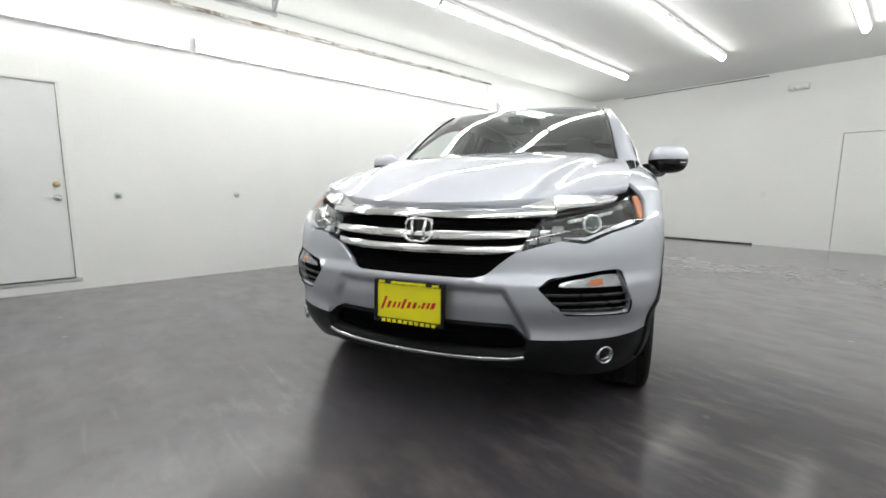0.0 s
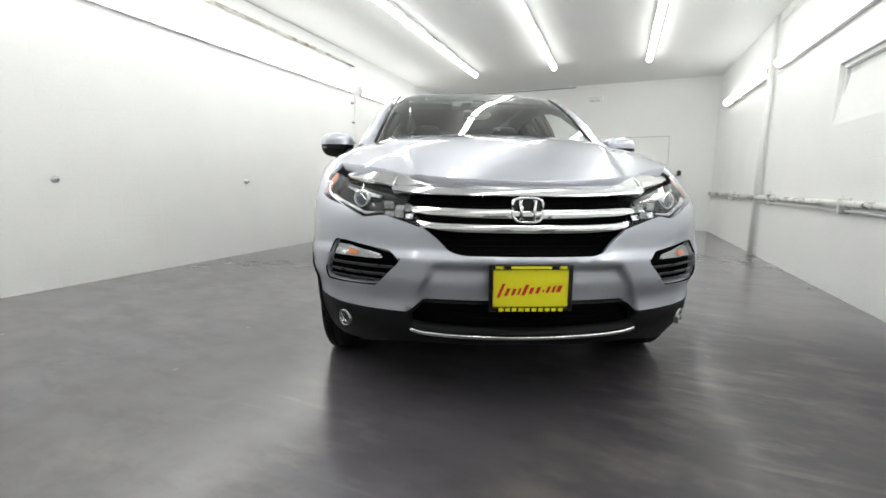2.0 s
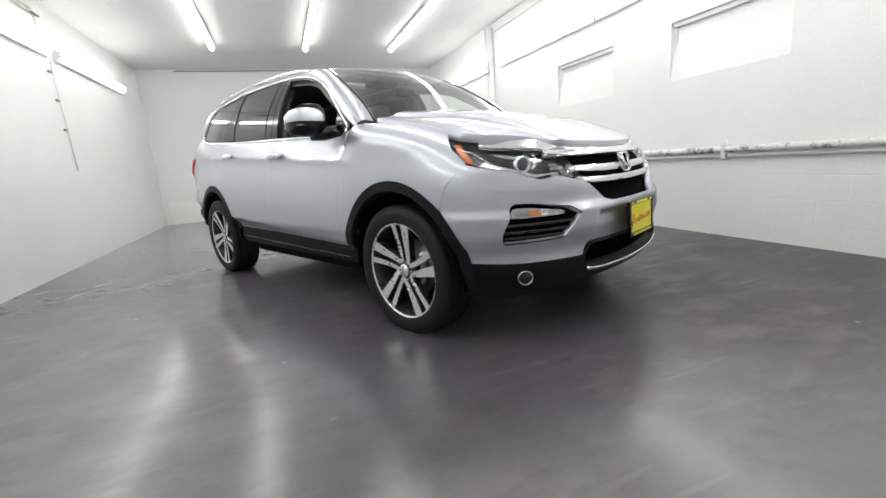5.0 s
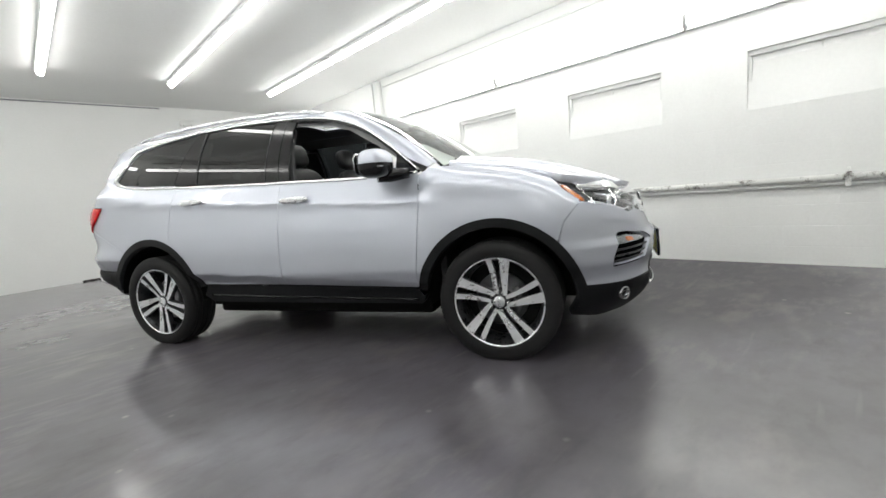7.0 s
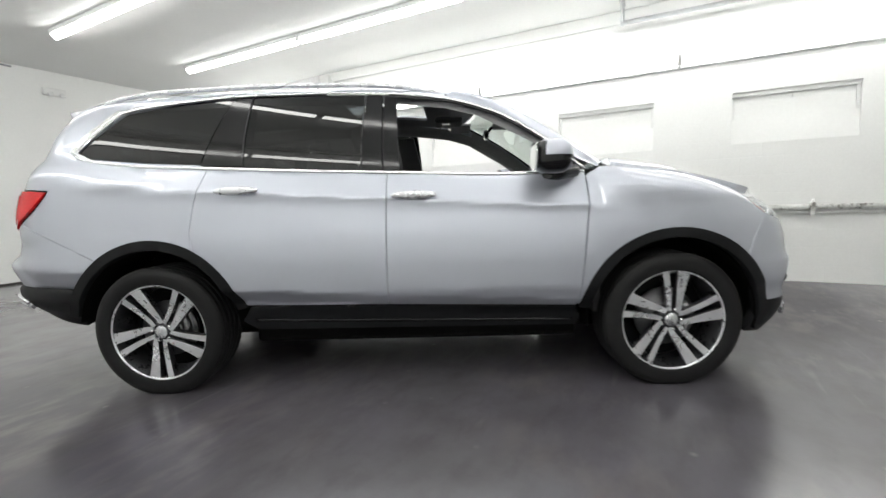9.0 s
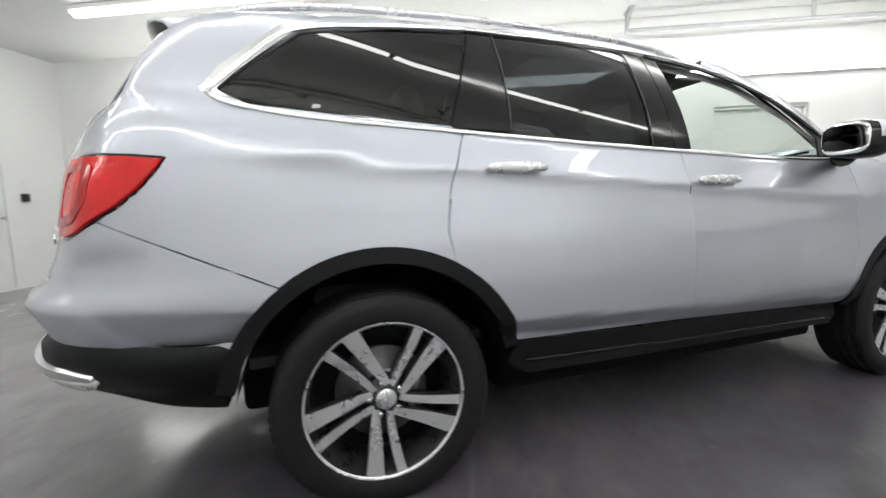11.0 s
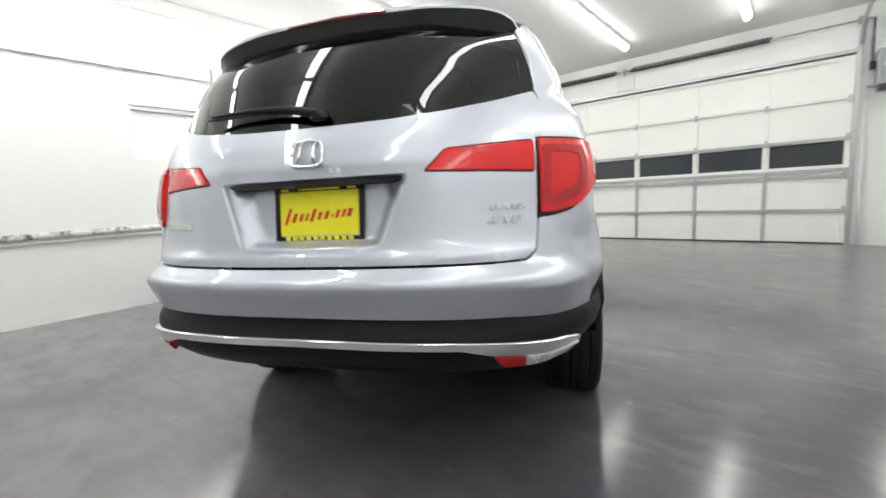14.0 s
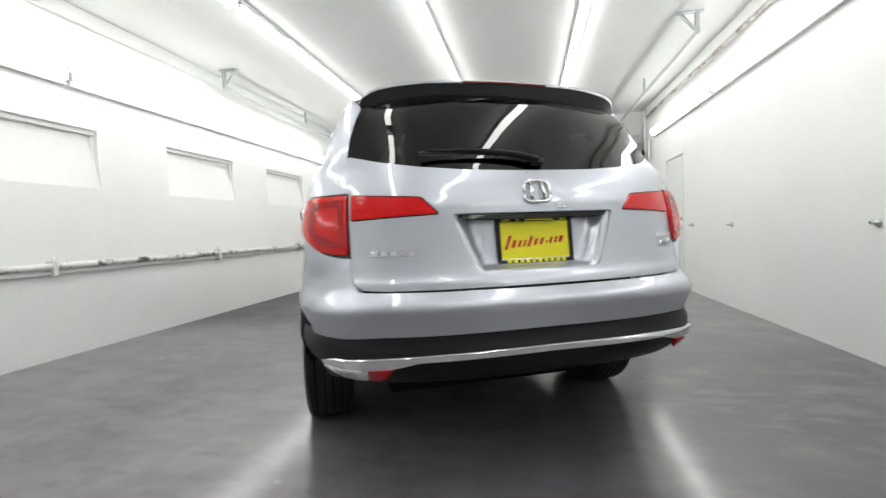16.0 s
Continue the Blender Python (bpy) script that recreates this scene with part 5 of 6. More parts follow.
for z, y in ((0.925, 0.44), (0.908, 0.43), (0.838, 0.42), (0.775, 0.37), (0.755, 0.34), (0.735, 0.32), (0.715, 0.29)):
    trim_line("grille_slat", on_nose, [(nose_at(k, z), z) for k in np.linspace(-y, y, 9)], 0.004, BLACK_MESH, grille, lift=-0.040)


def plain_emblem(name, parent, x, y, z, tilt, size, inner, turn=0):
    """A bright rounded frame with two uprights."""
    e = part(name, bmesh.new(), CHROME, parent, "chrome maker's emblem, a rounded frame")
    bm = bmesh.new()
    ring = []
    for k in range(28):
        a = 2 * math.pi * k / 28
        cy, cz = math.copysign(abs(math.cos(a)) ** 0.55, math.cos(a)), math.copysign(abs(math.sin(a)) ** 0.55, math.sin(a))
        ring.append((0.0, cy * size * (1.0 + 0.08 * cz), cz * size * 0.80))
    tube(bm, ring, size * 0.10, 8, closed=True)
    for side in (-1, 1):
        tube(bm, [(0.0, side * size * 0.50, size * 0.64), (0.006, side * size * 0.40, 0.0), (0.0, side * size * 0.48, -size * 0.64)], [size * 0.15, size * 0.13, size * 0.15], 8)
    bm.to_mesh(e.data)
    bm.free()
    e.matrix_basis = pose(x, y, z, 0, tilt, turn)
    if inner:
        part("emblem_backing", boxed(-0.012, -0.006, -size * 0.92, size * 0.92, -size * 0.74, size * 0.74, 0.003), GLOSS_BLACK, e)
    return e


plain_emblem("front_emblem", grille, float(nose_x(0.875)) - 0.004, 0.0, 0.876, -14, 0.062, True)

# headlamps
head = NY([(0.505, 0.942), (0.562, 0.953), (0.70, 0.982), (0.785, 1.004), (0.835, 1.030)]) + [(nose_from_x(1.765, 1.050), 1.050), (nose_from_x(1.80, 1.006), 1.006)] + head_low[::-1] + NY([(0.447, 0.83), (0.475, 0.885)])
strip = NY([(0.525, 1.024), (0.56, 1.033), (0.70, 1.036), (0.76, 1.036), (0.785, 1.026), (0.70, 1.004), (0.60, 0.984), (0.55, 0.972)])
for s in (-1, 1):
    H = panel("headlamp", flip(head, s), on_nose, HOUSING, car, su=NU, lift=-0.045, depth=0.0, shrink=-0.006, res=0.03, label="clear headlamp with amber marker and projector")
    panel("lamp_cover", flip(head, s), on_nose, LENS, H, su=NU, lift=0.001, depth=0.012, res=0.03)
    panel("light_strip", flip(strip, s), on_nose, CHROME, H, su=NU, lift=lambda u, v: -0.008 + 0.008 * smooth(1.035, 0.985, v), depth=0.03, res=0.02, label="bright upper light strip")
    mark = [(nose_from_x(1.792, 1.034), 1.034), (nose_from_x(1.815, 1.030), 1.030), (nose_from_x(1.893, 0.962), 0.962), (nose_from_x(1.915, 0.935), 0.935), (nose_from_x(1.885, 0.945), 0.945), (nose_from_x(1.825, 0.995), 0.995)]
    panel("amber_marker", flip(mark, s), on_nose, AMBER, H, su=NU, lift=-0.008, depth=0.01, res=0.02, r=0.004, label="amber side marker")
    for k, (ya, yb) in enumerate(((0.470, 0.503), (0.507, 0.545), (0.549, 0.592))):
        za, zb = 0.842 + 0.10 * (ya - 0.47), 0.902 + 0.16 * (ya - 0.47)
        for i in range(2):
            z0, z1 = za + (zb - za) * (0.5 * i + 0.02), za + (zb - za) * (0.5 * i + 0.48)
            tilt = 0.45 if (i + k) % 2 else -0.30
            panel("reflector_cell", flip(NY([(ya, z0), (yb, z0), (yb, z1), (ya, z1)]), s), on_nose, REFLECTOR, H, su=NU, lift=lambda u, v, z0=z0, tilt=tilt: -0.026 + tilt * (v - z0), depth=0.006, res=0.015, r=0.003)
    panel("lower_trim", flip(NY([(0.60, 0.868), (0.68, 0.856), (0.77, 0.895)]) + flip([(nose_from_x(1.93, 0.930), 0.930), (nose_from_x(1.945, 0.944), 0.944)], 1) + NY([(0.765, 0.908), (0.68, 0.870)]), s), on_nose, SATIN, H, su=NU, lift=-0.02, depth=0.01, res=0.02, r=0.003)
    panel("upper_trim", flip(NY([(0.60, 0.940), (0.70, 0.962), (0.775, 0.980), (0.77, 0.968), (0.70, 0.948), (0.61, 0.930)]), s), on_nose, SATIN, H, su=NU, lift=-0.018, depth=0.008, res=0.02, r=0.003)
    c = on_nose(np.array([nose_at(s * 0.70, 0.912)]), np.array([0.912]))[0]
    proj = part("projector", lathe(bmesh.new(), [(0.001, 0.022), (0.014, 0.019), (0.026, 0.008), (0.030, 0.0)], (0, 0, 0), "x", 24), pane_material("projector glass", (0.45, 0.5, 0.55)), H)
    proj.matrix_basis = pose(c[0] - 0.030, c[1] * 0.985, c[2], 0, 0, s * 28)
    part("projector_ring", lathe(bmesh.new(), [(0.029, -0.02), (0.029, 0.004), (0.037, 0.006), (0.040, -0.02)], (0, 0, 0), "x", 24), CHROME, proj)
    part("projector_back", lathe(bmesh.new(), [(0.001, -0.018), (0.028, -0.012)], (0, 0, 0), "x", 20), REFLECTOR, proj)

# ---------- rear ----------
def TY(pts):
    return [(tail_at(y, z), z) for y, z in pts]


TU = 0.75


def mirrored(h):
    return h + [(-a, z) for a, z in h[::-1] if abs(a) > 1e-6]


lift_half = TY([(0.0, 0.822), (0.60, 0.822), (0.682, 0.824), (0.710, 0.85), (0.717, 0.95), (0.717, 1.08), (0.711, 1.19), (0.7125, 1.338), (0.702, 1.3515), (0.593, 1.314), (0.45, 1.288), (0.26, 1.272), (0.0, 1.268)])
recess = TY([(0.0, 1.098), (0.34, 1.098), (0.262, 0.900), (0.238, 0.878), (0.0, 0.876)])
inner_lamp = TY([(0.707, 1.186), (0.7125, 1.083), (0.387, 1.098), (0.398, 1.112), (0.450, 1.168)])
liftgate = panel("liftgate", mirrored(lift_half), on_tail, PAINT, car, su=TU, depth=0.03, holes=[mirrored(recess), inner_lamp, flip(inner_lamp, -1)], res=0.022, lift=lambda u, v: 0.004 * np.exp(-(((v - 1.135) / 0.03) ** 2)) + 0.006 * np.exp(-(((v - 0.845) / 0.02) ** 2)))


def recess_shape(u, v):
    """A tub with sloping sides and floor behind the plate."""
    y = np.abs(on_tail(u, v)[:, 1])
    side = 0.255 + (v - 0.88) * 0.39 - y
    inner = np.minimum(np.minimum(side / 0.07, (v - 0.874) / 0.045), (1.102 - v) / 0.012)
    return -0.016 - 0.050 * smooth(0.0, 1.0, inner)


panel("plate_recess", mirrored(recess), on_tail, PAINT, liftgate, su=TU, shrink=-0.006, depth=0.0, lift=recess_shape, res=0.018)
panel("release_handle", mirrored(TY([(0.0, 1.096), (0.325, 1.096), (0.30, 1.078), (0.0, 1.076)])), on_tail, GLOSS_BLACK, liftgate, su=TU, lift=-0.012, depth=0.03)
bm = bmesh.new()
lathe(bm, [(0.001, -0.012), (0.008, -0.011), (0.012, -0.004), (0.013, 0.01)], (float(tail_x(1.07)) + 0.015, 0.06, 1.072), "x", 14)
part("rear_camera", bm, GLOSS_BLACK, liftgate)
glass_half = [(0.0, 1.262), (0.26, 1.266), (0.45, 1.282), (0.593, 1.308), (0.716, 1.35), (0.699, 1.43), (0.670, 1.52), (0.637, 1.59), (0.35, 1.62), (0.0, 1.63)]
glass_z, glass_y = (1.24, 1.35, 1.45, 1.55, 1.64), (0.715, 0.714, 0.692, 0.655, 0.615)
edge_y = table(glass_z, glass_y)
edge_d = table(glass_z, [tail_x_at(y, z) - float(tail_x(z)) for y, z in zip(glass_y, glass_z)])


def on_glass(u, v):
    """The rear window for y, z: an even curve from side to side."""
    return np.stack([tail_x(v) + edge_d(v) * (np.abs(u) / edge_y(v)) ** 2.6, u, v], -1)


panel("rear_window", glass_half + [(-y, z) for y, z in glass_half[-2:0:-1]], on_glass, PRIVACY_GLASS, liftgate, lift=-0.004, depth=0.02, label="dark tinted rear window")
# wiper
arm = fine(along(on_tail, [(tail_at(-0.03, 1.303), 1.303), (tail_at(0.05, 1.324), 1.324), (tail_at(0.22, 1.340), 1.340), (tail_at(0.42, 1.342), 1.342)]), 14) + np.array([-0.024, 0, 0.004])
bm = bmesh.new()
tube(bm, arm.tolist(), [0.016 - 0.010 * k / 13 for k in range(14)], 8)
wiper = part("rear_wiper", bm, CLADDING, liftgate, "black rear wiper")
bm = bmesh.new()
tube(bm, (fine(along(on_tail, [(tail_at(0.02, 1.322), 1.322), (tail_at(0.2, 1.336), 1.336), (tail_at(0.44, 1.338), 1.338)]), 12) + np.array([-0.018, 0, 0.001])).tolist(), 0.009, 6)
part("wiper_blade", bm, LOUVRE, wiper)
bm = bmesh.new()
ball(bm, (float(tail_x(1.30)) - 0.012, -0.03, 1.302), (0.022, 0.035, 0.02), 2.4)
part("wiper_hub", bm, GLOSS_BLACK, wiper)
# spoiler
n = 41
ys = np.linspace(-0.665, 0.665, n)
ay = np.abs(ys)
tip_z = table([0.0, 0.3, 0.5, 0.60, 0.645, 0.665], [1.694, 1.690, 1.677, 1.660, 1.635, 1.595])(ay)
tip_x = table([0.0, 0.3, 0.5, 0.6, 0.665], [-2.165, -2.15, -2.11, -2.065, -1.99])(ay)
tip = np.stack([tip_x, ys, tip_z], -1)
root = np.stack([tip_x + 0.17, ys * 0.985, tip_z + 0.012], -1)
foot_z = table([0.0, 0.3, 0.5, 0.6, 0.665], [1.604, 1.598, 1.575, 1.555, 1.535])(ay)
foot = np.stack([tip_x + 0.0 + np.clip(tip_z - foot_z, 0, 1) * 0.15, ys * 0.985, foot_z], -1)
spoiler = loft("spoiler", [root.tolist(), ((root + tip) / 2 + np.array([0, 0, 0.006])).tolist(), tip.tolist(), (tip + np.array([0.004, 0, -0.010])).tolist()], PAINT, liftgate, "silver roof spoiler with a black underside")
loft("spoiler_underside", [(tip + np.array([0.003, 0, -0.0105])).tolist(), (tip * 0.5 + foot * 0.5 + np.array([0.008, 0, 0])).tolist(), foot.tolist(), (foot + np.array([0.06, 0, 0.0])).tolist()], GLOSS_BLACK, spoiler)
bm = bmesh.new()
part("high_brake_lamp", tube(bm, (tip[14:27] + np.array([0.003, 0, -0.007])).tolist(), 0.006, 8), DARK_RED, spoiler, "dark red high brake lamp")
for s in (-1, 1):
    # lamps
    L1 = panel("liftgate_lamp", flip(inner_lamp, s), on_tail, RED_LENS, liftgate, su=TU, shrink=0.0055, lift=0.006, depth=0.03, res=0.025, r=0.006, label="red tail lamp")
    panel("lamp_seal", flip(inner_lamp, s), on_tail, GLOSS_BLACK, L1, su=TU, lift=-0.004, depth=0.0, shrink=-0.004)
    outer = TY([(0.715, 1.190), (0.80, 1.188)]) + [(tail_from_x(x, z), z) for x, z in ((-2.08, 1.184), (-1.997, 1.176), (-2.025, 1.136), (-2.066, 1.086), (-2.122, 1.039), (-2.185, 1.004), (-2.24, 0.968))] + TY([(0.77, 0.952), (0.723, 0.952), (0.722, 1.08)])
    panel("lamp_seal", flip(outer, s), on_tail, GLOSS_BLACK, L1, su=TU, lift=0.0, depth=0.0, shrink=-0.004, res=0.03)
    L2 = panel("tail_lamp", flip(outer, s), on_tail, RED_LENS, car, su=TU, shrink=0.0055, lift=lambda u, v: 0.010 + 0.006 * np.sin(np.clip((v - 0.95) / 0.24, 0, 1) * math.pi), depth=0.03, res=0.025, r=0.006, label="red wraparound tail lamp")
    core = TY([(0.73, 1.165), (0.80, 1.163)]) + [(tail_from_x(x, z), z) for x, z in ((-2.17, 1.155), (-2.19, 1.06), (-2.235, 1.00))] + TY([(0.775, 0.985), (0.725, 0.985)])
    core2 = TY([(0.752, 1.14), (0.80, 1.138)]) + [(tail_from_x(x, z), z) for x, z in ((-2.20, 1.130), (-2.23, 1.04))] + TY([(0.775, 1.01), (0.75, 1.01)])
    panel("lamp_ring", flip(core, s), on_tail, RED_DEEP, L2, su=TU, lift=0.0172, depth=0.004, res=0.025, r=0.015, holes=[flip(core2, s)])

# rear bumper
k1 = lambda u: smooth(1.25, 0.8, np.abs(u))
rb = TY([(0.0, 0.812), (0.60, 0.816), (0.687, 0.819), (0.715, 0.847), (0.722, 0.945), (0.77, 0.946)]) + [(tail_from_x(x, z), z) for x, z in ((-2.25, 0.964),)] + [(tail_from_x(x, z - 0.0025), z - 0.0025) for x, z in (np.array(SEAM[1]) + (np.array(SEAM[0]) - np.array(SEAM[1])) * k / 12 for k in range(13))] + [(tail_from_x(x, z), z) for x, z in arc(RX, HZ, RR, 128, 151, 6)] + [(tail_from_x(-1.90, 0.626), 0.626), (tail_from_x(-2.10, 0.636), 0.636)] + TY([(0.78, 0.642), (0.63, 0.656), (0.0, 0.664)])


def bumper_shape(u, v):
    """A shelf under the liftgate, a sharp crease, and a face that leans in below it."""
    a = np.abs(u)
    edge = 0.768 - 0.03 * smooth(0.3, 1.3, a) - 0.05 * smooth(1.3, 2.6, a)
    shelf = smooth(0.09, -0.09, a - 0.98 - (0.822 - v) * 2.0)
    down = np.clip((0.822 - v) / (0.822 - edge), 0, 1)
    out = 0.002 + shelf * (0.002 + 0.017 * down) + (1 - shelf) * smooth(1.6, 1.1, a) * 0.009 * smooth(0.93, 0.80, v) + 0.006 * smooth(0.84, 0.755, v) * smooth(2.2, 1.5, a)
    return out - 0.018 * smooth(0.7, 1.15, a) * smooth(1.45, 1.15, a) * smooth(0.95, 0.86, v) - 0.046 * (1 - 0.5 * np.exp(-(((a - 1.1) / 0.25) ** 2))) * np.clip((edge - v) / 0.09, 0, 1.2)


rear_bumper = panel("rear_bumper", mirrored(rb), on_tail, PAINT, car, su=TU, depth=0.05, res=0.02, lift=bumper_shape)
rl = TY([(0.0, 0.668), (0.63, 0.660), (0.78, 0.646)]) + [(tail_from_x(x, z), z) for x, z in ((-2.10, 0.640), (-1.90, 0.630))] + [(tail_from_x(x, z), z) for x, z in arc(RX, HZ, RR, 152, 172, 4)] + [(tail_from_x(-1.90, 0.385), 0.385), (tail_from_x(-2.1, 0.402), 0.402), (tail_from_x(-2.25, 0.43), 0.43)] + TY([(0.70, 0.448), (0.5, 0.46), (0.0, 0.472)])
panel("rear_valance", mirrored(rl), on_tail, CLADDING, rear_bumper, su=TU, depth=0.06, res=0.035, lift=lambda u, v: -0.046 + 0.040 * smooth(0.665, 0.605, v) + 0.022 * np.exp(-(((np.abs(u) - 1.1) / 0.25) ** 2)) * smooth(0.60, 0.66, v) + k1(u) * 0.006 - 0.06 * smooth(0.56, 0.42, v), label="black plastic rear valance")
cb = TY([(0.0, 0.606), (0.45, 0.600), (0.60, 0.592)]) + [(tail_from_x(-2.33, 0.572), 0.572), (tail_from_x(-2.25, 0.552), 0.552), (tail_from_x(-2.245, 0.535), 0.535)] + TY([(0.70, 0.545), (0.58, 0.557), (0.54, 0.566), (0.50, 0.576), (0.0, 0.584)])
CL = lambda u, v: 0.002 + k1(u) * 0.014
panel("chrome_band", mirrored(cb), on_tail, CHROME, rear_bumper, su=TU, depth=0.02, res=0.03, r=0.006, lift=CL, label="chrome band along the rear bumper")
for s in (-1, 1):
    panel("rear_reflector", flip(TY([(0.585, 0.554), (0.672, 0.545), (0.680, 0.490), (0.622, 0.498)]), s), on_tail, RED_DEEP, rear_bumper, su=TU, depth=0.02, res=0.02, r=0.004, lift=lambda u, v: 0.010 + k1(u) * 0.006 - 0.05 * smooth(0.55, 0.44, v), label="red rear reflector")
    panel("exhaust_finisher", flip(TY([(0.675, 0.543)]) + [(tail_from_x(-2.25, 0.533), 0.533), (tail_from_x(-2.24, 0.515), 0.515)] + TY([(0.775, 0.478), (0.682, 0.489)]), s), on_tail, FINISHER, rear_bumper, su=TU, depth=0.02, res=0.02, r=0.008, lift=lambda u, v: 0.011 + k1(u) * 0.006 - 0.05 * smooth(0.55, 0.44, v), label="silver corner finisher")

# badges
plain_emblem("rear_emblem", liftgate, float(tail_x(1.18)) - 0.010, -0.005, 1.180, 198, 0.056, False)
for name, y0, z0, w, h, cells in (("model_badge", 0.65, 0.958, 0.170, 0.022, 5), ("grade_badge", -0.577, 0.983, 0.108, 0.018, 5), ("fuel_badge", -0.082, 1.120, 0.045, 0.018, 2)):
    for i in range(cells):
        y = y0 - (i + 0.5) * w / cells * (1 if y0 > -1 else 1)
        c = on_tail(np.array([tail_at(y, z0)]), np.array([z0]))[0]
        part(name, boxed(c[0] - 0.008, c[0] + 0.004, y - w / cells * 0.36, y + w / cells * 0.36, z0 - h / 2, z0 + h / 2, 0.0015), CHROME, liftgate)
txt = bpy.data.curves.new("drive_badge", "FONT")
txt.body, txt.size, txt.extrude, txt.align_x, txt.space_character, txt.shear = "AWD", 0.042, 0.003, "CENTER", 1.1, 0.25
tob = new("drive_badge", txt)
bpy.context.view_layer.update()
tme = bpy.data.meshes.new_from_object(tob.evaluated_get(bpy.context.evaluated_depsgraph_get()))
bpy.data.objects.remove(tob)
tme.materials.append(CHROME)
tob = new("drive_badge", tme)
tob.parent = liftgate
c = on_tail(np.array([tail_at(-0.622, 0.948)]), np.array([0.948]))[0]
tob.matrix_basis = Matrix.Translation((c[0] - 0.008, -0.622, 0.934)) @ pose(0, 0, 0, 90, 0, -90 + 24)


def plate(name, x, y, z, turn, tilt, parent):
    """A yellow dealer plate in a black frame; its print is only bars. It faces +x."""
    p = part(name, boxed(-0.006, 0.0, -0.150, 0.150, -0.074, 0.074, 0.002), YELLOW, parent, "yellow dealer plate with red script in a black frame")
    bm = bmesh.new()
    for a, b, c, d in ((-0.165, 0.165, 0.074, 0.092), (-0.165, 0.165, -0.092, -0.078), (-0.165, -0.148, -0.078, 0.074), (0.148, 0.165, -0.078, 0.074)):
        box(bm, -0.012, 0.006, a, b, c, d, 0.002)
    part("plate_frame", bm, GLOSS_BLACK, p)
    for i in range(10):
        w = 0.011
        part("printed_bar", boxed(0.0062, 0.0068, -0.125 + i * 0.026, -0.125 + i * 0.026 + 0.018, -0.090, -0.076), YELLOW, p)
    for a, b in ((-0.14, -0.11), (-0.08, 0.08), (0.11, 0.14)):
        part("printed_bar", boxed(0.0062, 0.0068, a, b, 0.077, 0.088), YELLOW, p)
    # red print: one tall slanting bar, then a row of low ones on a rising line
    for dy, w, h in ((-0.128, 0.016, 0.056), (-0.098, 0.018, 0.030), (-0.072, 0.016, 0.026), (-0.050, 0.012, 0.026), (-0.030, 0.018, 0.042), (-0.002, 0.018, 0.026), (0.024, 0.018, 0.026), (0.048, 0.009, 0.010), (0.064, 0.015, 0.026), (0.086, 0.015, 0.026), (0.108, 0.022, 0.026)):
        bm = bmesh.new()
        w *= 0.75
        zc = -0.022 + 0.07 * dy - 0.2 * (h - 0.026)
        q = [(dy - w / 2, zc), (dy + w / 2, zc), (dy + w / 2 + 0.4 * h, zc + h), (dy - w / 2 + 0.4 * h, zc + h)]
        vs = [bm.verts.new((xx, yy, zz)) for xx in (0.0005, 0.0012) for yy, zz in q]
        for f in ((3, 2, 1, 0), (4, 5, 6, 7), (0, 1, 5, 4), (1, 2, 6, 5), (2, 3, 7, 6), (3, 0, 4, 7)):
            bm.faces.new([vs[k] for k in f])
        part("printed_bar", bm, RED_INK, p)
    p.matrix_basis = pose(x, y, z, 0, tilt, turn)


plate("front_plate", 2.352, 0.0, 0.578, 0, -2, front_bumper)
plate("rear_plate", -2.396, -0.008, 0.988, 180, -6, liftgate)

# ---------- wheels ----------


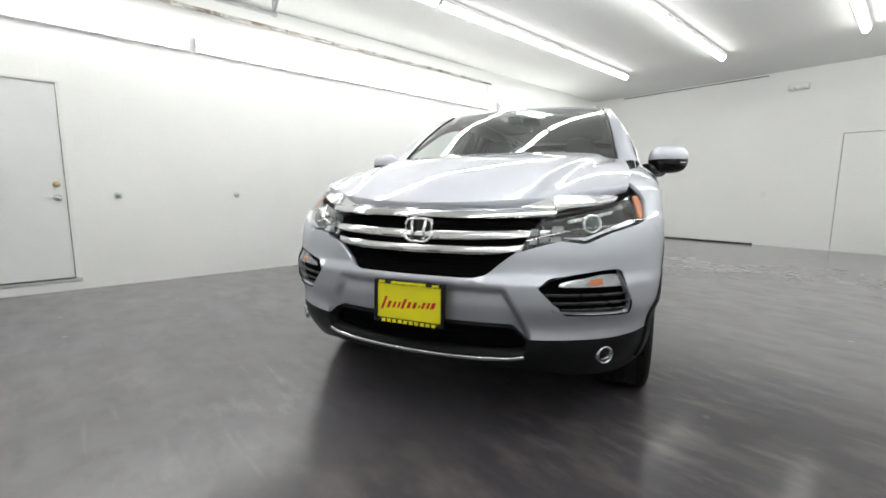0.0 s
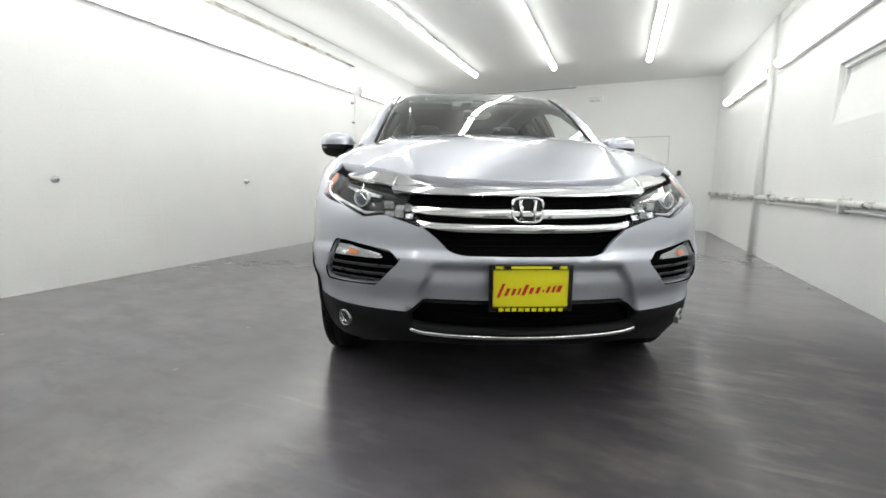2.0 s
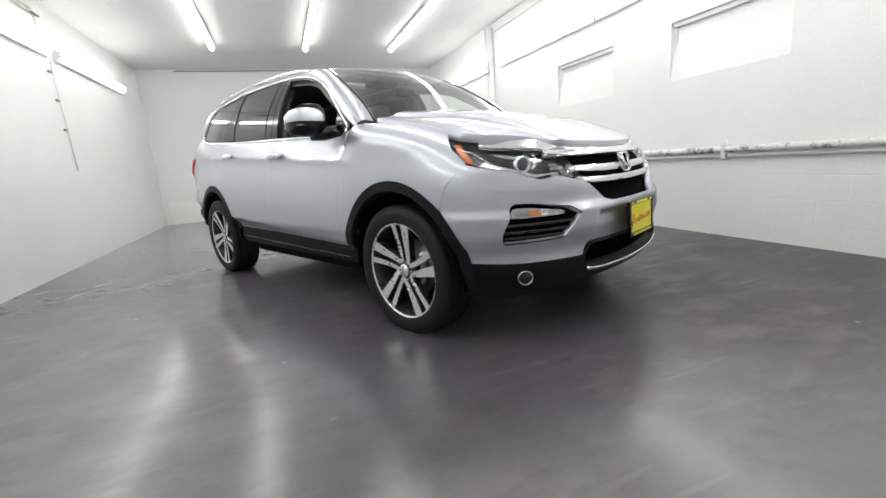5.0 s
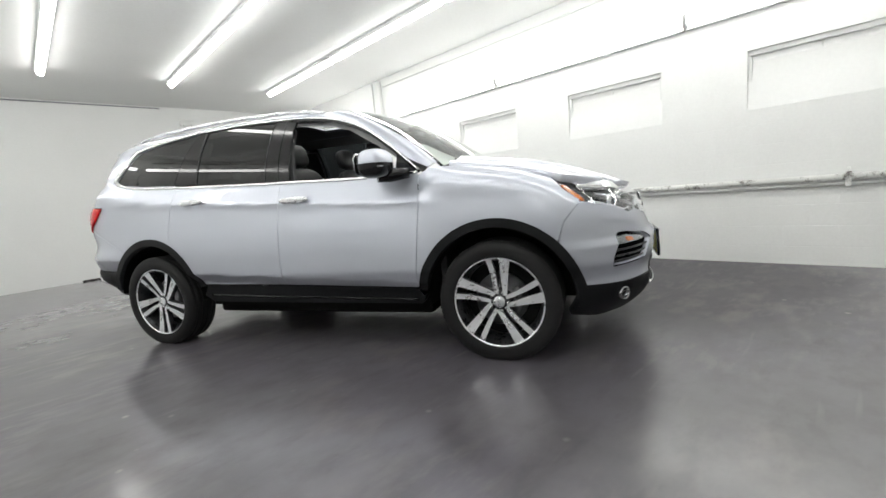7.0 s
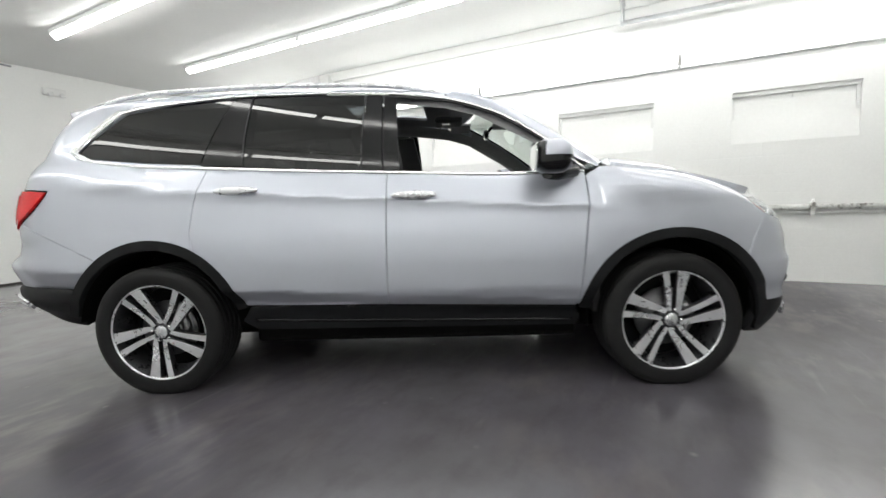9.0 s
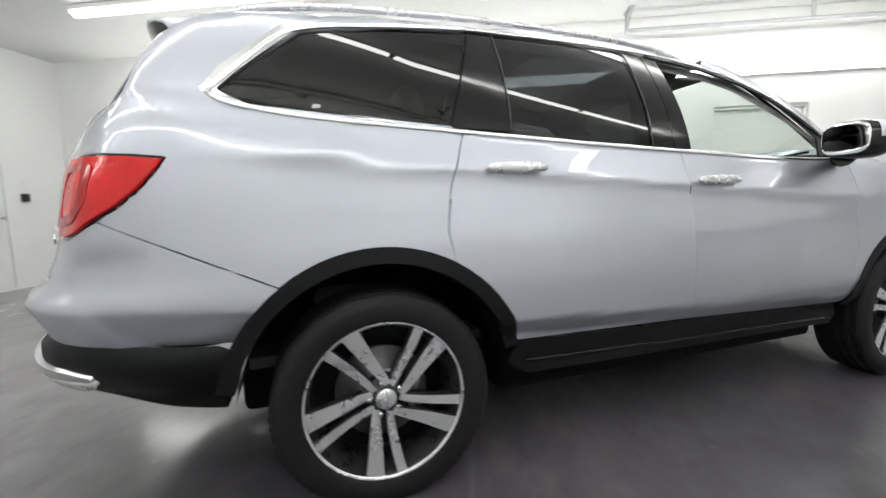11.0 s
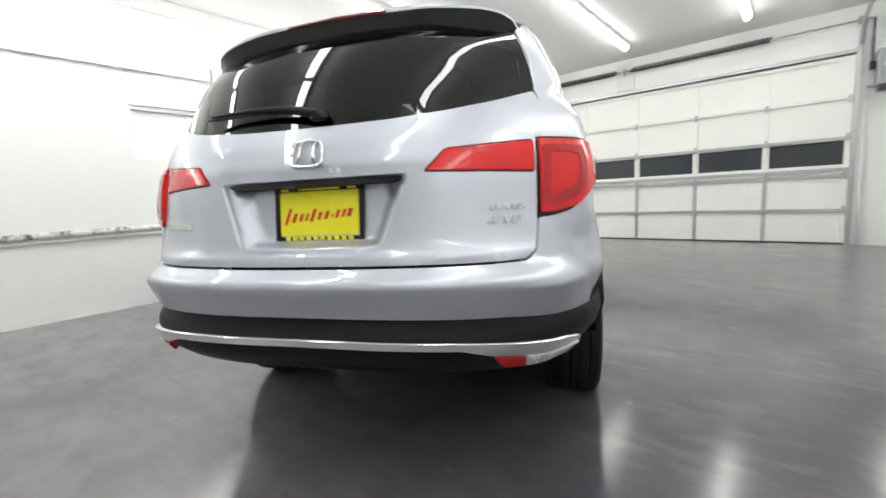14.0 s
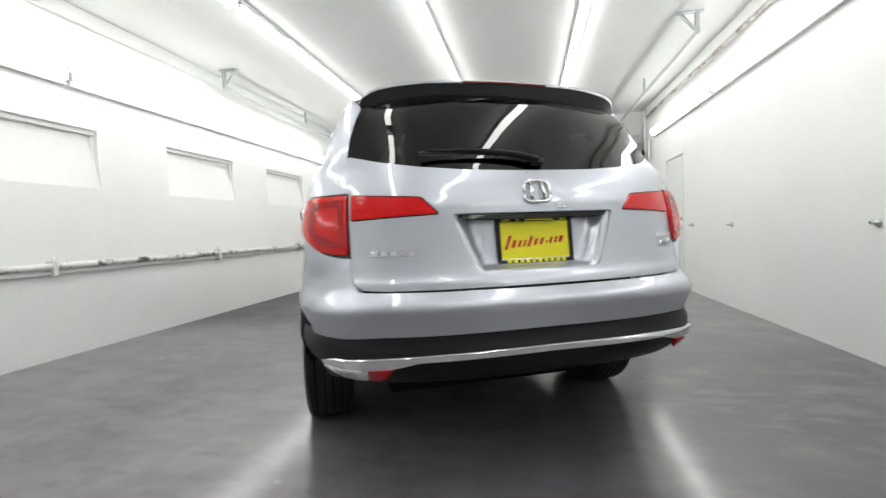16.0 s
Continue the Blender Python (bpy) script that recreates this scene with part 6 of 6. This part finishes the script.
def build_wheel():
    """A wheel round the origin that faces -y."""
    w = part("wheel", lathe(bmesh.new(), [(0.272, -0.100), (0.275, -0.108), (0.268, -0.110), (0.262, -0.104), (0.256, -0.085), (0.245, -0.06), (0.235, 0.02), (0.245, 0.09), (0.270, 0.105)], (0, 0, 0), "y", 72), [MACHINED, GUNMETAL], car)
    for f in w.data.polygons:
        r = math.hypot(f.center.x, f.center.z)
        f.material_index = 1 if f.center.y > -0.098 else 0
    prof = [(0.266, -0.104), (0.276, -0.116), (0.283, -0.118), (0.30, -0.122), (0.325, -0.1225), (0.330, -0.1215), (0.345, -0.117), (0.357, -0.109), (0.3625, -0.102), (0.365, -0.094)]
    for g0, g1 in ((-0.070, -0.060), (-0.025, -0.014), (0.014, 0.025), (0.060, 0.070)):
        prof += [(0.367, g0 - 0.003), (0.3665, g0), (0.359, g0 + 0.001), (0.359, g1 - 0.001), (0.3665, g1), (0.367, g1 + 0.003)]
    prof += [(0.365, 0.094), (0.3625, 0.102), (0.357, 0.109), (0.345, 0.117), (0.325, 0.1225), (0.30, 0.122), (0.276, 0.116), (0.266, 0.104)]
    bm = lathe(bmesh.new(), prof, (0, 0, 0), "y", 96)
    for v in bm.verts:
        v.co.z = max(v.co.z, 0.022 - HZ)
    part("tyre", bm, RUBBER, w, "black rubber tyre")
    # shoulder blocks
    bm = bmesh.new()
    for k in range(72):
        a = 2 * math.pi * k / 72
        for y in (-0.085, 0.085):
            if math.sin(a) < -0.9:
                continue
            m = Matrix.Rotation(-a, 4, "Y")
            r = bmesh.ops.create_cube(bm, size=1.0)
            for v in r["verts"]:
                v.co = m @ Vector((0.3625 + v.co.x * 0.012, y + v.co.y * 0.022, v.co.z * 0.022))
    tagged(part("tread", bm, RUBBER, w), kind="stuff")
    for k in range(5):
        for side in (-1, 1):
            bm = bmesh.new()
            rows = []
            for j in range(13):
                t = j / 12
                r = 0.044 + (0.267 - 0.044) * t
                ang = math.radians(90 + 72 * k - 5 * (1 - t) - 9 * (1 - t) ** 4)
                hw = 0.0125 + 0.019 * t if side < 0 else 0.012 + 0.006 * t
                hw += 0.003 if j == 12 else 0
                off = side * (0.0245 + 0.024 * t - 0.004 * math.sin(t * math.pi)) - 0.004 * t
                face = -0.084 - 0.020 * t ** 1.5 + (0.0 if side < 0 else 0.0015)
                d, nrm = Vector((math.cos(ang), 0, math.sin(ang))), Vector((-math.sin(ang), 0, math.cos(ang)))
                rows.append([bm.verts.new(d * r + nrm * (o + off) + Vector((0, y, 0))) for o, y in ((-hw * 0.8, face + 0.045), (-hw - 0.002, face + 0.006), (-hw, face), (hw, face), (hw + 0.002, face + 0.006), (hw * 0.8, face + 0.045))])
            for a, b in zip(rows, rows[1:]):
                for i in range(5):
                    f = bm.faces.new((a[i], b[i], b[i + 1], a[i + 1]))
                    f.material_index = 0 if i == 2 else 1
            bm.faces.new(rows[0])
            bm.faces.new(rows[-1][::-1])
            bmesh.ops.recalc_face_normals(bm, faces=bm.faces[:])
            part("spoke", bm, [MACHINED, GUNMETAL], w)
        a = math.radians(90 - 22 + 72 * k)
        bm = bmesh.new()
        lathe(bm, [(0.001, -0.088), (0.007, -0.088), (0.0095, -0.084), (0.0105, -0.062), (0.013, -0.06)], (0.055 * math.cos(a), 0, 0.055 * math.sin(a)), "y", 6)
        part("lug_nut", bm, CHROME, w)
    part("hub", lathe(bmesh.new(), [(0.034, -0.088), (0.04, -0.083), (0.047, -0.074), (0.068, -0.068), (0.074, -0.060), (0.078, -0.035)], (0, 0, 0), "y", 40), GUNMETAL, w)
    part("hub_cap", lathe(bmesh.new(), [(0.001, -0.098), (0.022, -0.097), (0.033, -0.093), (0.037, -0.084)], (0, 0, 0), "y", 28), SATIN, w, "silver hub cap")
    part("brake_disc", lathe(bmesh.new(), [(0.06, -0.035), (0.085, -0.035), (0.087, -0.03), (0.088, -0.012), (0.160, -0.012), (0.162, 0.012), (0.06, 0.012)], (0, 0, 0), "y", 48), DISC, w)
    bm = bmesh.new()
    pts_in = [(0.118 * math.cos(math.radians(a)), 0, 0.118 * math.sin(math.radians(a))) for a in range(-40, 45, 10)]
    tube(bm, [(x, -0.028, z) for x, _, z in pts_in], 0.024, 8)
    part("brake_caliper", bm, DISC, w)
    part("wheel_back", lathe(bmesh.new(), [(0.001, 0.06), (0.242, 0.06)], (0, 0, 0), "y", 40), CLADDING, w)
    return w


wheel = build_wheel()
wheel.matrix_basis = pose(FX, -0.84, HZ)
for x, y, turn in ((RX, -0.84, 0), (FX, 0.84, 180), (RX, 0.84, 180)):
    w = copy_thing(wheel, pose(x, y, HZ, 0, 0, turn))
    if x == RX:
        # the rear wheels stopped half a spoke further round; the tyre stays flat on the floor
        for ob in w.children:
            if ob.name.split(".")[0] in ("spoke", "lug_nut"):
                ob.matrix_basis = pose(0, 0, 0, 0, 36, 0)
for s in (-1, 1):
    for cx, R, a0, a1 in ((FX, 0.445, -8, 184), (RX, 0.46, 2, 172)):
        bm = bmesh.new()
        a, b = ([bm.verts.new((cx + R * math.cos(t), s * y, HZ + R * math.sin(t))) for t in (math.radians(a0 + (a1 - a0) * k / 24) for k in range(25))] for y in (0.56, 0.925))
        for i in range(24):
            bm.faces.new((a[i], a[i + 1], b[i + 1], b[i])).smooth = True
        bm.faces.new(a)
        part("wheel_liner", bm, LINER, car)

# ---------- cabin ----------
under = bmesh.new()
box(under, -2.18, -1.95, -0.5, 0.5, 0.50, 0.64, 0.03)
box(under, -0.93, 0.93, -0.80, 0.80, 0.255, 0.42, 0.03)
box(under, -1.9, 1.75, -0.55, 0.55, 0.235, 0.42, 0.03)
box(under, 1.86, 2.12, -0.55, 0.55, 0.325, 0.62, 0.03)
part("underbody", under, LINER, car)
bm = bmesh.new()
box(bm, -1.85, 1.0, -0.70, 0.70, 0.46, 0.50)
part("cabin_floor", bm, CABIN, car)
part("bulkhead", boxed(1.02, 1.06, -0.82, 0.82, 0.40, 1.12), CABIN, car)
# unseen engine bay filler, added to keep light out of the grille
part("grille_filler", boxed(1.95, 2.02, -0.48, 0.48, 0.45, 0.95, 0.01), BLACK_MESH, car)
for s in (-1, 1):
    S = on_side(s)
    panel("door_trim", [(-2.0, 0.96), (-0.93, 0.96), (-0.86, 0.48), (0.86, 0.46), (0.90, 1.14), (-0.1, 1.17), (-1.1, 1.225), (-1.9, 1.30)], S, CABIN, car, lift=-0.065, depth=0.0, res=0.1, shrink=0)
    panel("pillar_trim", [(-0.27, 1.19), (-0.23, 1.64), (-0.09, 1.64), (-0.01, 1.19)], S, CABIN, car, lift=-0.045, depth=0.03, res=0.06)
    panel("pillar_trim", [(-1.18, 1.24), (-1.03, 1.63), (-0.87, 1.63), (-0.88, 1.23)], S, CABIN, car, lift=-0.045, depth=0.03, res=0.06)
    top = [(-1.9, 1.60), (-1.55, 1.625), (-1.0, 1.655), (-0.1, 1.642), (0.22, 1.60), (0.40, 1.545), (0.70, 1.365), (0.90, 1.215)]
    panel("roof_trim", top + [(x, min(z + 0.09 - 0.05 * (x > 0.5), float(roof_z(x)) - 0.02)) for x, z in top[::-1]], S, HEADLINER, car, lift=-0.035, depth=0.0, res=0.05, shrink=0)
    panel("rear_pillar_trim", [(-1.62, 1.59), (-1.86, 1.40), (-2.1, 1.36), (-1.95, 1.60)], S, HEADLINER, car, lift=-0.03, depth=0.0, res=0.06, shrink=0)
    # screen pillar lining
    lo = fine(along(S, [(0.40, 1.565), (0.72, 1.37), (0.96, 1.18)]), 8)
    lo[:, 1] -= s * 0.05
    hi = fine(along(on_screen, [(s * 0.59, 1.63), (s * 0.67, 1.44), (s * 0.73, 1.24)]), 8) - np.array([0.03, 0, 0.0])
    loft("pillar_lining", [lo.tolist(), hi.tolist()], HEADLINER, car)
hl = [(0.34, 0.0), (0.33, 0.45), (0.25, 0.52), (-0.1, 0.54), (-1.0, 0.55), (-1.8, 0.50), (-1.95, 0.0)]
panel("headliner", hl + [(x, -y) for x, y in hl[-2:0:-1]], on_roof, HEADLINER, car, lift=-0.045, depth=0.0, res=0.1, shrink=0, holes=[[(0.06, 0.36), (0.06, -0.36), (-0.50, -0.36), (-0.50, 0.36)]])
con = part("overhead_console", boxed(0.13, 0.33, -0.11, 0.11, 1.60, 1.645, 0.02), CABIN, car)
part("map_lamp", boxed(0.18, 0.24, -0.08, -0.02, 1.595, 1.601, 0.004), LAMP_WHITE, con)
for s in (-1, 1):
    part("sun_visor", boxed(0.24, 0.40, s * 0.36 - 0.18, s * 0.36 + 0.18, 1.615, 1.635, 0.008), HEADLINER, car)
# dashboard
bm = bmesh.new()
prof = [(1.06, 1.12), (0.95, 1.165), (0.80, 1.165), (0.66, 1.13), (0.60, 1.07), (0.62, 0.95), (0.70, 0.75), (0.80, 0.55), (1.06, 0.55)]
rows = [[bm.verts.new((x - 0.03 * (y / 0.8) ** 2, y, z)) for x, z in prof] for y in np.linspace(-0.80, 0.80, 9)]
for a, b in zip(rows, rows[1:]):
    for i in range(len(prof) - 1):
        bm.faces.new((a[i], a[i + 1], b[i + 1], b[i])).smooth = True
bmesh.ops.recalc_face_normals(bm, faces=bm.faces[:])
dash = part("dashboard", bm, CABIN, car)
bm = bmesh.new()
ball(bm, (0.70, 0.38, 1.16), (0.10, 0.19, 0.05), 2.6)
part("gauge_hood", bm, CABIN, dash)
part("centre_screen", boxed(0.595, 0.605, -0.10, 0.10, 0.99, 1.11, 0.004), GLOSS_BLACK, dash)
part("centre_console", boxed(-0.15, 0.66, -0.13, 0.13, 0.46, 0.78, 0.03), CABIN, car)
wheel_ring = [(0.0, 0.185 * math.cos(2 * math.pi * k / 28), 0.185 * math.sin(2 * math.pi * k / 28)) for k in range(28)]
steer = part("steering_wheel", tube(bmesh.new(), wheel_ring, 0.016, 8, closed=True), LEATHER, car)
steer.matrix_basis = pose(0.50, 0.38, 0.985, 0, -24, 0)
bm = bmesh.new()
ball(bm, (0.02, 0, 0), (0.03, 0.08, 0.065), 2.6)
part("wheel_boss", bm, CABIN, steer)
for y0, y1, z0, z1 in ((0.06, 0.18, -0.015, 0.015), (-0.18, -0.06, -0.015, 0.015), (-0.02, 0.02, -0.18, -0.05)):
    part("wheel_spoke", boxed(0.005, 0.022, y0, y1, z0, z1, 0.004), SATIN, steer)
# inside mirror
bm = bmesh.new()
ball(bm, (0.50, 0.0, 1.515), (0.02, 0.115, 0.034), 3.0)
im = part("inside_mirror", bm, GLOSS_BLACK, car)
bm = bmesh.new()
tube(bm, [(0.51, 0.0, 1.535), (0.575, 0.0, 1.60)], 0.012, 8)
part("mirror_stalk", bm, GLOSS_BLACK, im)
part("sensor_box", boxed(0.55, 0.66, -0.05, 0.05, 1.555, 1.60, 0.012), CABIN, im)


def seat(x, y, w, parent, head=True):
    st = part("seat", ball(bmesh.new(), (x + 0.22, y, 0.66), (0.27, w / 2, 0.10), 3.4, 24, 12), LEATHER, parent, "black leather seat")
    b = ball(bmesh.new(), (0, 0, 0.33), (0.075, w / 2, 0.35), 3.2, 24, 14)
    back = part("seat_back", b, LEATHER, st)
    back.matrix_basis = pose(x - 0.02, y, 0.68, 0, -14, 0)
    for s in (-1, 1):
        part("side_bolster", ball(bmesh.new(), (0.05, s * (w / 2 - 0.03), 0.30), (0.06, 0.045, 0.27), 2.6, 16, 10), LEATHER, back)
    if head:
        part("headrest", ball(bmesh.new(), (0.0, 0, 0.79), (0.055, 0.13, 0.095), 3.0, 20, 12), LEATHER, back)
        for s in (-1, 1):
            part("headrest_post", tube(bmesh.new(), [(0, s * 0.05, 0.62), (0, s * 0.05, 0.72)], 0.007, 8), CHROME, back)
    part("seat_base", boxed(x - 0.02, x + 0.44, y - w / 2 + 0.05, y + w / 2 - 0.05, 0.46, 0.585, 0.02), CABIN, st)


for y in (-0.38, 0.38):
    seat(-0.12, y, 0.52, car)
    seat(-0.95, y, 0.54, car)
for y in (-0.32, 0.32):
    seat(-1.70, y, 0.5, car)
